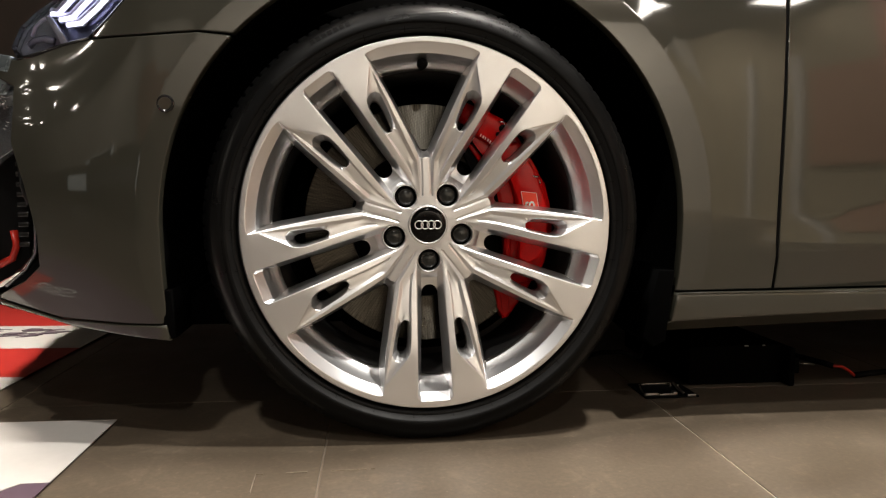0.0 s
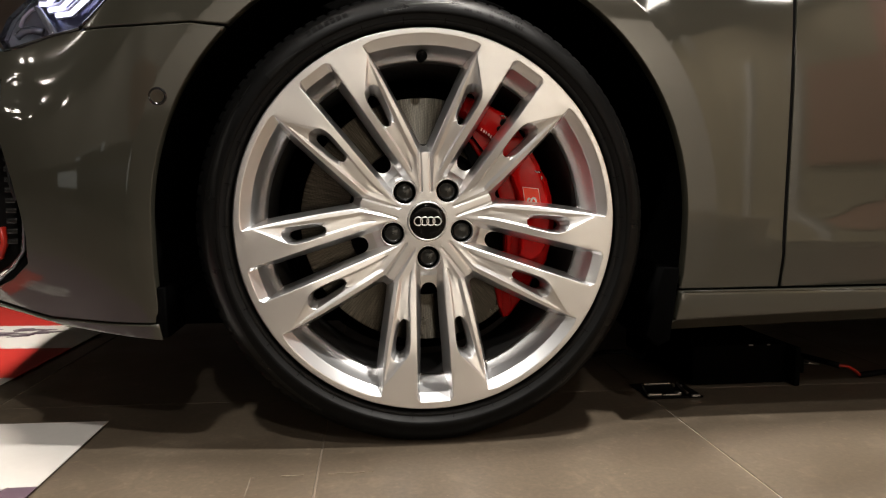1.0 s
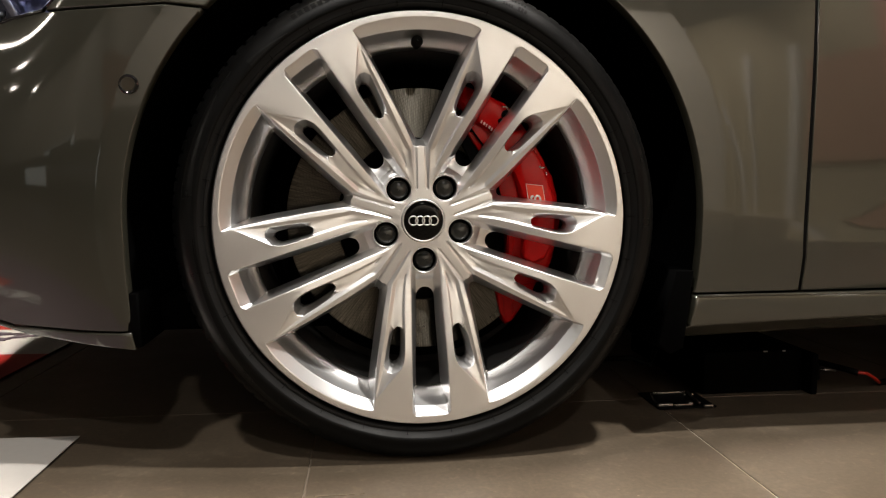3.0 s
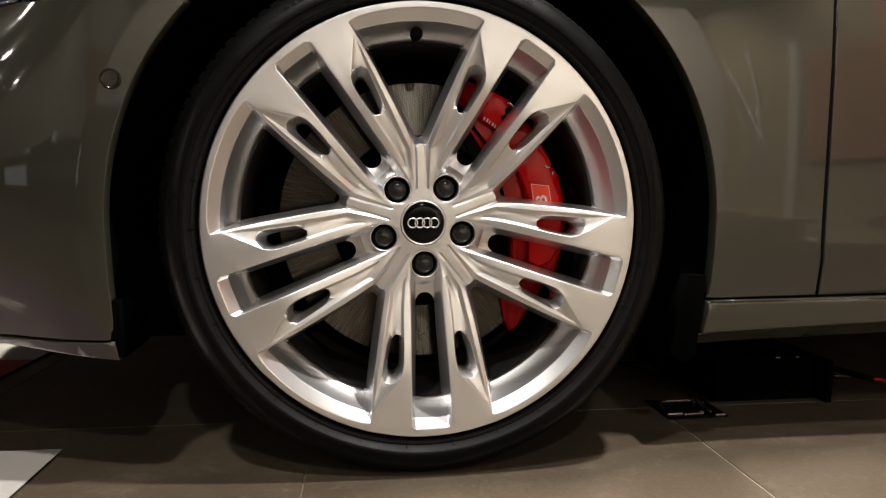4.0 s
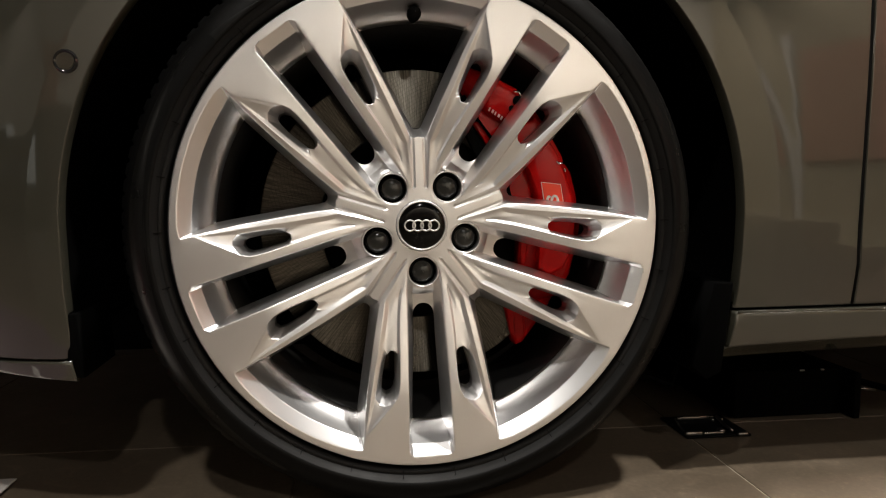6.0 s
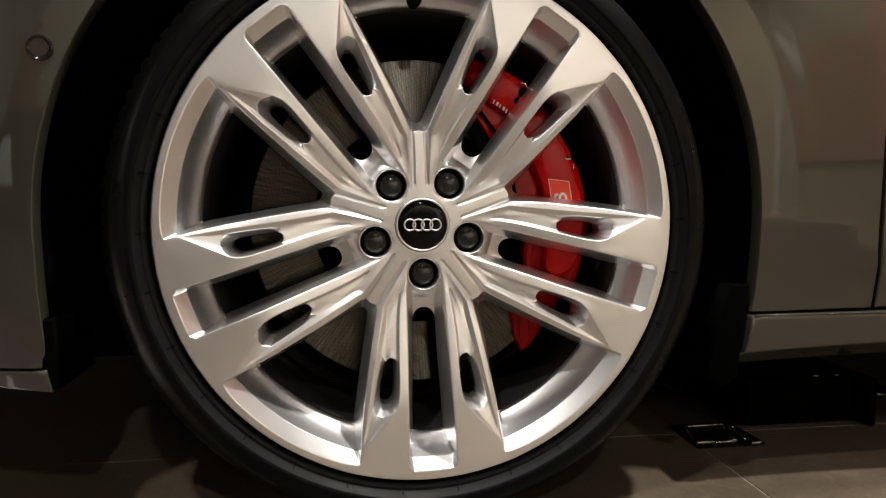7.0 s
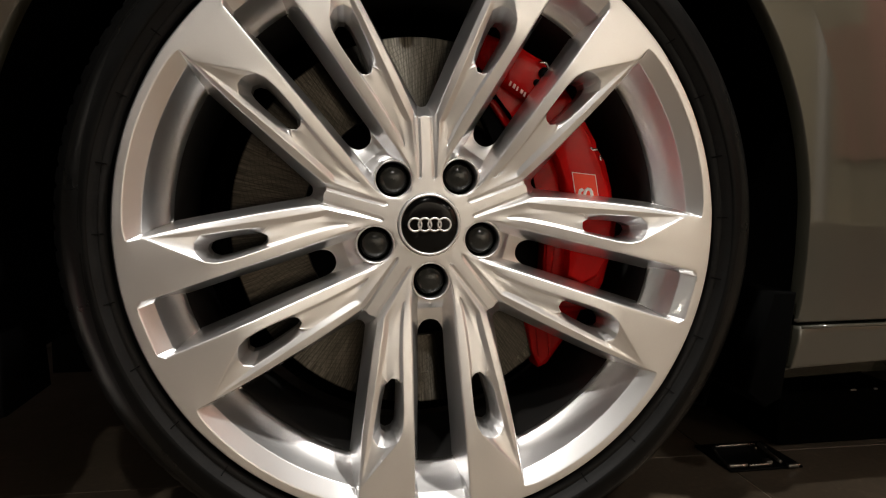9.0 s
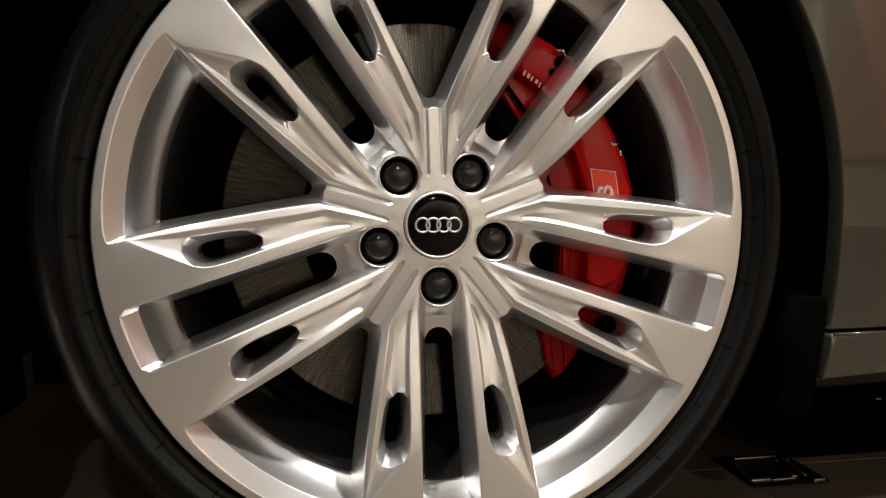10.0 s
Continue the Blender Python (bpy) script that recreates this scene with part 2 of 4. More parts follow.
def solid(bm_or_none, outline, y0, y1, bevel=0.0, segs=2):
    """A prism of an outline in x and z, from y0 (front) to y1, its front edge bevelled."""
    bm = bm_or_none or bmesh.new()
    f = [bm.verts.new((x, y0, z)) for x, z in outline]
    k = [bm.verts.new((x, y1, z)) for x, z in outline]
    face = bm.faces.new(f)
    bm.faces.new(k[::-1])
    c = len(outline)
    for i in range(c):
        bm.faces.new((f[i], k[i], k[(i + 1) % c], f[(i + 1) % c]))
    if bevel:
        bmesh.ops.bevel(bm, geom=list(face.edges), offset=bevel, segments=segs, affect="EDGES", profile=0.5, clamp_overlap=True)
    return bm


def box(bm, x0, x1, y0, y1, z0, z1, bevel=0.0):
    made = bmesh.ops.create_cube(bm, size=1)["verts"]
    for v in made:
        v.co = Vector(((x0 + x1) / 2 + v.co.x * (x1 - x0), (y0 + y1) / 2 + v.co.y * (y1 - y0), (z0 + z1) / 2 + v.co.z * (z1 - z0)))
    if bevel:
        es = list({e for v in made for e in v.link_edges})
        bmesh.ops.bevel(bm, geom=es, offset=bevel, segments=2, affect="EDGES", profile=0.5)
    return bm


def revolve(profile, steps, a0=0.0, a1=2 * math.pi, shape=None, closed=False):
    """Rings round the wheel's axle from (radius, depth) pairs. shape(radius, depth, angle) may move a point."""
    bm = bmesh.new()
    full = abs(a1 - a0 - 2 * math.pi) < 1e-6
    cols = []
    for i in range(steps if full else steps + 1):
        a = a0 + (a1 - a0) * i / steps
        col = []
        for r, d in profile:
            rr, dd = shape(r, d, a) if shape else (r, d)
            col.append(bm.verts.new((rr * math.sin(a), dd, rr * math.cos(a))))
        cols.append(col)
    n = len(cols)
    rows = len(profile) if closed else len(profile) - 1
    for i in range(n if full else n - 1):
        p, q = cols[i], cols[(i + 1) % n]
        for j in range(rows):
            k = (j + 1) % len(profile)
            bm.faces.new((p[j], q[j], q[k], p[k]))
    return bm


def tube(points, radius, sides=8):
    """A round bar or cable along points."""
    bm = bmesh.new()
    rings = []
    pts = [Vector(p) for p in points]
    for i, p in enumerate(pts):
        d = (pts[min(i + 1, len(pts) - 1)] - pts[max(i - 1, 0)]).normalized()
        side = d.cross(Vector((0, 0.31, 0.95))).normalized()
        up = side.cross(d)
        rings.append([bm.verts.new(p + radius * (math.cos(2 * math.pi * k / sides) * side + math.sin(2 * math.pi * k / sides) * up)) for k in range(sides)])
    for a, b in zip(rings, rings[1:]):
        for k in range(sides):
            bm.faces.new((a[k], a[(k + 1) % sides], b[(k + 1) % sides], b[k]))
    bm.faces.new(rings[0])
    bm.faces.new(rings[-1][::-1])
    return bm


def smoothstep(a, b, x):
    t = min(max((x - a) / (b - a), 0), 1)
    return t * t * (3 - 2 * t)


# ---------------------------------------------------------------- the car and its wheel
AXLE_Z = 0.3413
CAMBER, SPIN = 1.3, -0.033
HUB_POSE = pose(0, 0, AXLE_Z, -CAMBER, 0, 0)

car = new("car")
car.location = (0.5, 0.9, 0)
tagged(car, "glossy dark grey estate car parked on a showroom floor", "car")


def polar(deg, r, d):
    return (r * math.sin(radians(deg)), r * math.cos(radians(deg)), d)


def wheel_face():
    """One half of a fifth of the cast wheel, mirrored and turned into the whole. Each point: sideways from the bolt's radius, along it, depth."""
    P = dict(
        ring0=polar(0, 0.0312, 0.0255), ring1=polar(12, 0.0312, 0.0255), ring2=polar(24, 0.0312, 0.0255), ring3=polar(36, 0.0312, 0.0255),
        low0=polar(0, 0.0308, 0.034), low1=polar(12, 0.0308, 0.034), low2=polar(24, 0.0308, 0.034), low3=polar(36, 0.0308, 0.034),
        q0=(0, 0.0374, 0.0258), q1=(0.0130, 0.0430, 0.0258), q2=(0.0183, 0.0560, 0.0262), q3=(0.0130, 0.0690, 0.0275), q4=(0, 0.0746, 0.029),
        k0=(0, 0.0378, 0.044), k1=(0.0129, 0.0431, 0.044), k2=(0.0182, 0.0560, 0.044), k3=(0.0129, 0.0689, 0.044), k4=(0, 0.0742, 0.044),
        kc=(0, 0.056, 0.044),
        T0=(0.0181, 0.0401, 0.0262), Bb=(0.0212, 0.0610, 0.0252), S0=polar(36, 0.0445, 0.0256),
        S1=polar(36, 0.1065, 0.0268), Sn0=polar(29.6, 0.0460, 0.0257), Sn1=polar(33.4, 0.1045, 0.0267), gB0=polar(26.6, 0.0480, 0.0276), gB1=polar(31.7, 0.1055, 0.0288),
        fm=(0, 0.0850, 0.0415), f1=(0.0130, 0.0850, 0.0420),
        A0=(0, 0.0960, 0.0457), A1=(0.0085, 0.0985, 0.0458), A2=(0.0130, 0.1070, 0.046), A25=(0.0134, 0.120, 0.046), A3=(0.0137, 0.1460, 0.046), A4=(0.0163, 0.1950, 0.046),
        A45=(0.0167, 0.2070, 0.046), A5=(0.0180, 0.2413, 0.046),
        B1=(0.0207, 0.0880, 0.0214), B2=(0.0218, 0.1200, 0.0150), B3=(0.0228, 0.1460, 0.0099), B4=(0.0246, 0.1900, 0.0026), B45=(0.0252, 0.2070, 0.0004), B5a=(0.0269, 0.2700, 0), B5b=(0.0226, 0.2755, 0),
        B0=(0, 0.2759, 0),
        C0=(0.0258, 0.0690, 0.0243), C1=(0.0298, 0.0900, 0.0203), C2=(0.0322, 0.1180, 0.0145), C3=(0.0332, 0.1464, 0.0092), Cm=(0.0340, 0.1660, 0.0058), C4=(0.0347, 0.1870, 0.0023), Ca=(0.0374, 0.1985, 0.0012), C5=(0.0418, 0.2072, 0.0005), Cb=(0.0500, 0.2108, 0.0042),
        D1=(0.0420, 0.0925, 0.0240), D2=(0.0475, 0.1180, 0.0188), D3=(0.0524, 0.1427, 0.0148), Dm=(0.0578, 0.1680, 0.0120), D4=(0.0630, 0.1920, 0.0094), Db=(0.0652, 0.2030, 0.0080), Dk=(0.0605, 0.2105, 0.0066), G=(0.0548, 0.2122, 0.0053),
        Dq=(0.0730, 0.2320, 0.0036), Tp=(0.0797, 0.2480, 0.0010),
        N1=(0.0476, 0.0885, 0.0215), N2=(0.0530, 0.1180, 0.0164), N3=(0.0578, 0.1427, 0.0128), N4=(0.0682, 0.1920, 0.0074), N5=(0.0772, 0.2360, 0.0027),
        E1=(0.0547, 0.0932, 0.0224), E2=(0.0605, 0.1180, 0.0172), E3=(0.0653, 0.1427, 0.0136), E4=(0.0752, 0.2000, 0.0083), E5=(0.0806, 0.2430, 0.0036), T=(0.0816, 0.2624, 0.0),
        g0=(0.0315, 0.0800, 0.0260), g1=(0.0348, 0.1180, 0.0186), g2=(0.0358, 0.1520, 0.0136), ga=(0.0390, 0.1488, 0.0138), gb=(0.0440, 0.1476, 0.0139), h1=(0.0452, 0.1180, 0.0187), h2=(0.0484, 0.1515, 0.0143),
        m0=(0.0378, 0.1565, 0.031), ma=(0.0400, 0.1517, 0.031), mb=(0.0440, 0.1503, 0.031), m5=(0.0484, 0.1550, 0.031), m45=(0.0545, 0.1790, 0.030), m4=(0.0562, 0.1945, 0.028), m3b=(0.0552, 0.2008, 0.027),
        m3=(0.0508, 0.2040, 0.026), m2=(0.0450, 0.2023, 0.026), m1b=(0.0413, 0.1975, 0.027), m1=(0.0396, 0.1880, 0.029),
        F0=polar(36, 0.1160, 0.046), F1=(0.0655, 0.0985, 0.046), F2=(0.0685, 0.1170, 0.046), F3=(0.0730, 0.1427, 0.046), F4=(0.0830, 0.2000, 0.046), F5=polar(21.1, 0.2415, 0.046),
        R0=polar(0, 0.2862, 0.0003), R1=polar(5.63, 0.2862, 0.0003), R2=polar(11, 0.2862, 0.0003), R3=polar(17.27, 0.2862, 0.0003), R4=polar(20, 0.2862, 0.0003), R5=polar(25.5, 0.2862, 0.0003),
        R6=polar(31, 0.2862, 0.0003), R7=polar(36, 0.2862, 0.0003),
        W4=polar(20, 0.2778, 0.0), W5=polar(25.5, 0.2782, 0.0), W6=polar(31, 0.2784, 0.0), W7=polar(36, 0.2784, 0.0),
        a0=polar(0, 0.2640, 0.0114), a1a=(0.0255, 0.2600, 0.0124), a1b=(0.0225, 0.2630, 0.0114), b0=polar(0, 0.2562, 0.0325), b1=(0.0226, 0.2550, 0.0325), c0=polar(0, 0.2452, 0.0450), c1=(0.0206, 0.2443, 0.0450), e0=polar(0, 0.2416, 0.0500),
        u3=polar(18.5, 0.2638, 0.0116), u4=polar(20.3, 0.2638, 0.0116), u5=polar(25.5, 0.2638, 0.0116), u6=polar(31, 0.2638, 0.0116), u7=polar(36, 0.2638, 0.0116),
        v3=polar(19.6, 0.2562, 0.0335), v4=polar(21.0, 0.2562, 0.0335), v5=polar(25.5, 0.2562, 0.0335), v6=polar(31, 0.2562, 0.0335), v7=polar(36, 0.2562, 0.0335),
        w3=polar(20.6, 0.2452, 0.0450), w4=polar(21.8, 0.2452, 0.0450), w5=polar(25.5, 0.2452, 0.0450), w6=polar(31, 0.2452, 0.0450), w7=polar(36, 0.2452, 0.0450),
        x4=polar(21.8, 0.2416, 0.0500), x5=polar(25.5, 0.2416, 0.0500), x6=polar(31, 0.2416, 0.0500), x7=polar(36, 0.2416, 0.0500),
    )
    hole = "m0 ma mb m5 m45 m4 m3b m3 m2 m1b m1".split()
    for name in hole:
        P["o" + name] = (P[name][0], P[name][1], 0.046)
    for i, deg in enumerate((0, 5.63, 11, 17.27, 20, 25.5, 31, 36)):
        P["y%d" % i] = polar(deg, 0.2884, 0.0050)
        P["z%d" % i] = polar(deg, 0.2880, 0.0120)
        P["t%d" % i] = polar(deg, 0.2760, 0.0200)
    F = """ring0 ring1 q1 q0|ring1 ring2 T0 q1|ring2 ring3 S0 Sn0 T0|ring0 low0 low1 ring1|ring1 low1 low2 ring2|ring2 low2 low3 ring3
    q0 q1 k1 k0|q1 q2 k2 k1|q2 q3 k3 k2|q3 q4 k4 k3|k0 k1 kc|k1 k2 kc|k2 k3 kc|k3 k4 kc
    q1 T0 Bb q2|q2 Bb B1 f1 q3|q3 f1 fm q4|fm f1 A2 A1 A0|f1 B1 B2 A25 A2|B2 B3 A3 A25|B3 B4 A4 A3|B4 B45 A45 A4
    T0 gB0 gB1 E1 N1|gB0 Sn0 Sn1 gB1|T0 Sn0 gB0|Sn0 S0 S1 Sn1|S1 F0 F1 gB1 Sn1|gB1 F1 E1
    T0 N1 D1 C0|T0 C0 B1 Bb|C0 C1 B1|C1 C2 B2 B1|C2 C3 B3 B2|C3 Cm C4 B4 B3|C4 Ca C5 B45 B4
    D1 N1 N2 D2|D2 N2 N3 D3|D3 N3 N4 D4 Dm|D4 N4 N5 Dq Db|Dq N5 Tp|Cb G Dk Db Dq Tp|C5 Cb Tp|N1 E1 E2 N2|N2 E2 E3 N3|N3 E3 E4 N4|N4 E4 E5 N5|N5 E5 T Tp
    C0 C1 g1 g0|C1 C2 g1|C2 C3 g2 g1|C0 g0 h1 D1|D1 h1 D2|D2 h1 h2 D3|g0 g1 h1|g1 g2 ga gb h2 h1
    g2 m0 ma ga|ga ma mb gb|gb mb m5 h2|C3 Cm m0 g2|Cm C4 m1 m0|C4 Ca m1b m1|Ca C5 m2 m1b|C5 Cb G m3 m2|G Dk m3b m3|Dk Db m4 m3b|Db D4 m45 m4|D4 Dm m5 m45|Dm D3 h2 m5
    E1 F1 F2 E2|E2 F2 F3 E3|E3 F3 F4 E4
    B45 B5a a1a b1 c1 A5 A45|B5a B5b a1b a1a|a1a a1b b1|B45 C5 Tp T R3 R2 R1 B5b B5a|B0 B5b R1 R0
    B0 a0 a1b B5b|a0 b0 b1 a1b|b0 c0 c1 b1|c0 e0 A5 c1
    E4 F4 F5 w3 v3 u3 E5|E5 u3 T|T W4 R4 R3|W4 W5 R5 R4|W5 W6 R6 R5|W6 W7 R7 R6
    T u3 u4 W4|W4 u4 u5 W5|W5 u5 u6 W6|W6 u6 u7 W7
    u3 v3 v4 u4|u4 v4 v5 u5|u5 v5 v6 u6|u6 v6 v7 u7|v3 w3 w4 v4|v4 w4 w5 v5|v5 w5 w6 v6|v6 w6 w7 v7
    w3 F5 x4 w4|w4 x4 x5 w5|w5 x5 x6 w6|w6 x6 x7 w7"""
    faces = [f.split() for line in F.split("\n") for f in line.strip().split("|") if f.strip()]
    for a, b in zip(hole, hole[1:] + hole[:1]):
        faces.append([a, b, "o" + b, "o" + a])
    for i in range(7):
        for a, b in (("R", "y"), ("y", "z"), ("z", "t")):
            faces.append(["%s%d" % (a, i), "%s%d" % (a, i + 1), "%s%d" % (b, i + 1), "%s%d" % (b, i)])
    rails = "B1 B2 B3 B4"
    wide = "Bb B1|B4 B45 B5a B5b B0|E1 E2 E3 E4 E5 T W4 W5 W6 W7"
    middle = "C0 C1 C2 C3 Cm C4 Ca C5 Tp|Cb G Dk Db D4 Dm D3|T0 N1 N2 N3 N4 N5 Tp|u3 u4 u5 u6 u7|a0 a1b a1a|Sn0 Sn1"
    soften = {}
    for text, weight in ((rails, 0.55), (wide, 0.36), (middle, 0.24)):
        for chain in text.split("|"):
            names = chain.split()
            for a, b in zip(names, names[1:]):
                soften[a, b] = weight
    flowing = {tuple(sorted(e)) for e in (("v3", "v4"), ("v4", "v5"), ("v5", "v6"), ("v6", "v7"), ("b0", "b1"), ("gB0", "gB1"), ("q0", "q1"), ("q1", "q2"), ("q2", "q3"), ("q3", "q4"))}
    kept = []
    bm = bmesh.new()
    round_off = bm.edges.layers.float.new("bevel_weight_edge")
    for k in range(5):
        base = SPIN + math.pi / 5 + 2 * math.pi * k / 5
        for mirror in (1, -1):
            made = {}
            for name, (u, v, d) in P.items():
                r, a = math.hypot(u, v), base + mirror * math.atan2(u, v)
                made[name] = bm.verts.new((r * math.sin(a), d, r * math.cos(a)))
            for f in faces:
                bm.faces.new([made[x] for x in (f if mirror == 1 else f[::-1])])
            for (a, b), weight in soften.items():
                e = bm.edges.get((made[a], made[b]))
                if e:
                    e[round_off] = weight
            for a, b in flowing:
                kept.append((made[a].co + made[b].co) / 2)
    bmesh.ops.remove_doubles(bm, verts=bm.verts[:], dist=2e-5)
    bmesh.ops.recalc_face_normals(bm, faces=bm.faces[:])
    for e in bm.edges:
        if any(((e.verts[0].co + e.verts[1].co) / 2 - c).length < 1e-4 for c in kept):
            continue
        if len(e.link_faces) == 2 and e[round_off] == 0 and e.calc_face_angle(0) > radians(12):
            short = min(x.calc_length() for v in e.verts for x in v.link_edges)
            e[round_off] = 0.24 if short > 0.0045 else 0.12
    return bm


wheel = part("wheel", wheel_face(), SILVER, car, "silver twin-spoke alloy wheel with five spoke pairs", m=HUB_POSE)
rounded = wheel.modifiers.new("rounded_edges", "BEVEL")
rounded.limit_method, rounded.width, rounded.segments, rounded.use_clamp_overlap = "WEIGHT", 0.0036, 3, False
smooth = wheel.modifiers.new("smooth_casting", "SUBSURF")
smooth.levels = smooth.render_levels = 2

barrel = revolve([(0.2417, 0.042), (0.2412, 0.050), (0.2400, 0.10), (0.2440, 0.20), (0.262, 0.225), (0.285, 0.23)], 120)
part("barrel", barrel, SHADED_BARREL, wheel, "inner wheel barrel coloured dark for shade", m=HUB_POSE)

# Tyre: rounded sidewall with a rim rib, notched shoulders, pressed flat where it stands.
SIDE = [(0.2770, 0.0220), (0.2830, 0.0160), (0.2880, 0.0130), (0.2904, 0.0130), (0.2922, 0.0095), (0.2928, 0.0082), (0.2976, 0.0031), (0.2981, 0.0038), (0.2986, 0.0036),
        (0.2990, 0.0018), (0.3030, -0.0024), (0.3050, -0.0050), (0.3062, -0.0060), (0.3085, -0.0063), (0.3120, -0.0058), (0.3180, -0.0036), (0.3235, -0.0004), (0.3290, 0.0042), (0.3340, 0.0105),
        (0.3385, 0.0185), (0.3425, 0.0275), (0.3465, 0.0380), (0.3495, 0.0500),
        (0.3512, 0.0650), (0.3518, 0.0665), (0.3440, 0.0670), (0.3440, 0.0770), (0.3525, 0.0775), (0.3535, 0.1190), (0.3450, 0.1195), (0.3450, 0.1300), (0.3535, 0.1305)]
TYRE = SIDE + [(r, 0.25 - d) for r, d in reversed(SIDE)]
LUGS, PER_LUG = 112, 6


def tyre_shape(r, d, a):
    k = int(round(a / (2 * math.pi) * LUGS * PER_LUG)) % PER_LUG
    if k == 0 and r > 0.3375 and (d < 0.06 or d > 0.19):
        r -= 0.0075 * smoothstep(0.3375, 0.344, r)
    down = -math.cos(a)
    if down > 0.9:
        floor_r = (AXLE_Z - 0.0005) / down
        over = r - floor_r
        if over > 0:
            r = floor_r
        press = smoothstep(0.955, 1.0, down) * smoothstep(0.30, 0.335, r)
        d += -0.004 * press if d < 0.125 else 0.004 * press
    return r, d


tyre = sharp(part("tyre", revolve(TYRE, LUGS * PER_LUG, shape=tyre_shape), RUBBER, wheel, "black low-profile rubber tyre", m=HUB_POSE), 40)

# The flank's colour is lightened to imitate overhead light on its slope.
flank = [(r, d - 0.00025) for r, d in SIDE[4:12]]
part("bead_flank", revolve(flank, 200), RUBBER_LIT, wheel, "rubber flank beside the rim, lightened for overhead light", m=HUB_POSE)


def on_side(r):
    for (r0, d0), (r1, d1) in zip(SIDE[12:], SIDE[13:]):
        if r0 <= r <= r1:
            return d0 + (d1 - d0) * (r - r0) / (r1 - r0)
    return 0.0


def sidewall_bar(deg, r0, r1, width, lift=0.00035):
    """A raised mark on the sidewall: degrees round from the top, clockwise."""
    bm = bmesh.new()
    a, h = radians(deg), width / 2
    rings = []
    for r in (r0, (r0 + r1) / 2, r1):
        for up in (lift, -0.0015):
            w = h / r
            rings.append([bm.verts.new((r * math.sin(a + s * w), on_side(r) - up, r * math.cos(a + s * w))) for s in (-1, 0, 1)])
    for i in (0, 2):
        t, b, t2, b2 = rings[i], rings[i + 1], rings[i + 2], rings[i + 3]
        for k in (0, 1):
            bm.faces.new((t[k], t[k + 1], t2[k + 1], t2[k]))
        bm.faces.new((t[0], t2[0], b2[0], b[0]))
        bm.faces.new((t[2], b[2], b2[2], t2[2]))
    for i in (0, 4):
        for k in (0, 1):
            bm.faces.new((rings[i][k], rings[i + 1][k], rings[i + 1][k + 1], rings[i][k + 1]))
    part("moulded_mark", bm, RUBBER_MARK, wheel, smooth=False, m=HUB_POSE)


def crescent(a0, a1, low, high, lift=0.0004):
    """A smooth pointed panel moulded on the sidewall, from angle a0 to a1; its edges run from low to high radius."""
    bm, n, k = bmesh.new(), 36, 5
    grid = []
    for i in range(n + 1):
        t = i / n
        a = radians(a0 + (a1 - a0) * t)
        lo, hi = low[0] + (low[1] - low[0]) * t, high[0] + (high[1] - high[0]) * t
        grid.append([bm.verts.new((r * math.sin(a), on_side(r) - lift * min(1, 4 * j * (k - j) / k ** 2 + 0.1), r * math.cos(a))) for j in range(k + 1) for r in [lo + (hi - lo) * j / k]])
    for p, q in zip(grid, grid[1:]):
        for j in range(k):
            bm.faces.new((p[j], q[j], q[j + 1], p[j + 1]))
    part("sidewall_panel", bm, RUBBER_SMOOTH, wheel, "smooth dark sidewall panel", m=HUB_POSE)


crescent(-12, 9.5, (0.3075, 0.3262), (0.3170, 0.3272))
crescent(62, 104, (0.3262, 0.3090), (0.3275, 0.3300))
crescent(104, 150, (0.3090, 0.3240), (0.3300, 0.3290))
crescent(-52, -92, (0.3240, 0.3090), (0.3262, 0.3290))
crescent(-92, -150, (0.3090, 0.3250), (0.3290, 0.3290))
crescent(-48, -36, (0.3085, 0.3085), (0.3180, 0.3092))
for i in range(7):
    sidewall_bar(-32.5 + i * 1.75, 0.3195, 0.3275, 0.0068)
sidewall_bar(-27.3, 0.3300, 0.3312, 0.062)
for i, n in enumerate((3, 2, 2, 4)):
    for j in range(n):
        sidewall_bar(10 + i * 3.4 + j * 0.75, 0.3165, 0.3205, 0.0026)
for j in range(3):
    sidewall_bar(24.3 + j * 0.9, 0.3165, 0.3225, 0.0036)
for j in range(11):
    sidewall_bar(17 + j * 0.85, 0.3265, 0.3290, 0.0020)
text = bpy.data.curves.new("moulded_letters", "FONT")
text.body, text.size, text.extrude, text.align_x = "DOT", 0.0072, 0.0005, "CENTER"
text.materials.append(RUBBER_MARK)
letters = new("moulded_letters", text)
turn = radians(7.5)
letters.matrix_basis = HUB_POSE @ Matrix.Translation((0.3225 * math.sin(turn), on_side(0.3250) - 0.0003, 0.3225 * math.cos(turn))) @ Matrix.Rotation(turn, 4, "Y") @ Matrix.Rotation(radians(90 - 30), 4, "X")
letters.parent = wheel
letters.matrix_parent_inverse = (car.matrix_basis @ wheel.matrix_parent_inverse @ wheel.matrix_basis).inverted()
tick = None
for i in range(30):
    a = radians(i * 12 + 5)
    m = HUB_POSE @ Matrix.Translation((0.2986 * math.sin(a), 0.0022, 0.2986 * math.cos(a))) @ Matrix.Rotation(a, 4, "Y") @ Matrix.Rotation(radians(46), 4, "X")
    if tick is None:
        tick = part("rib_tick", box(bmesh.new(), -0.0005, 0.0005, -0.0008, 0.0008, -0.0052, 0.0052), RUBBER_MARK, wheel, smooth=False, m=m)
    else:
        ob = tick.copy()
        scene.collection.objects.link(ob)
        ob.matrix_basis = m

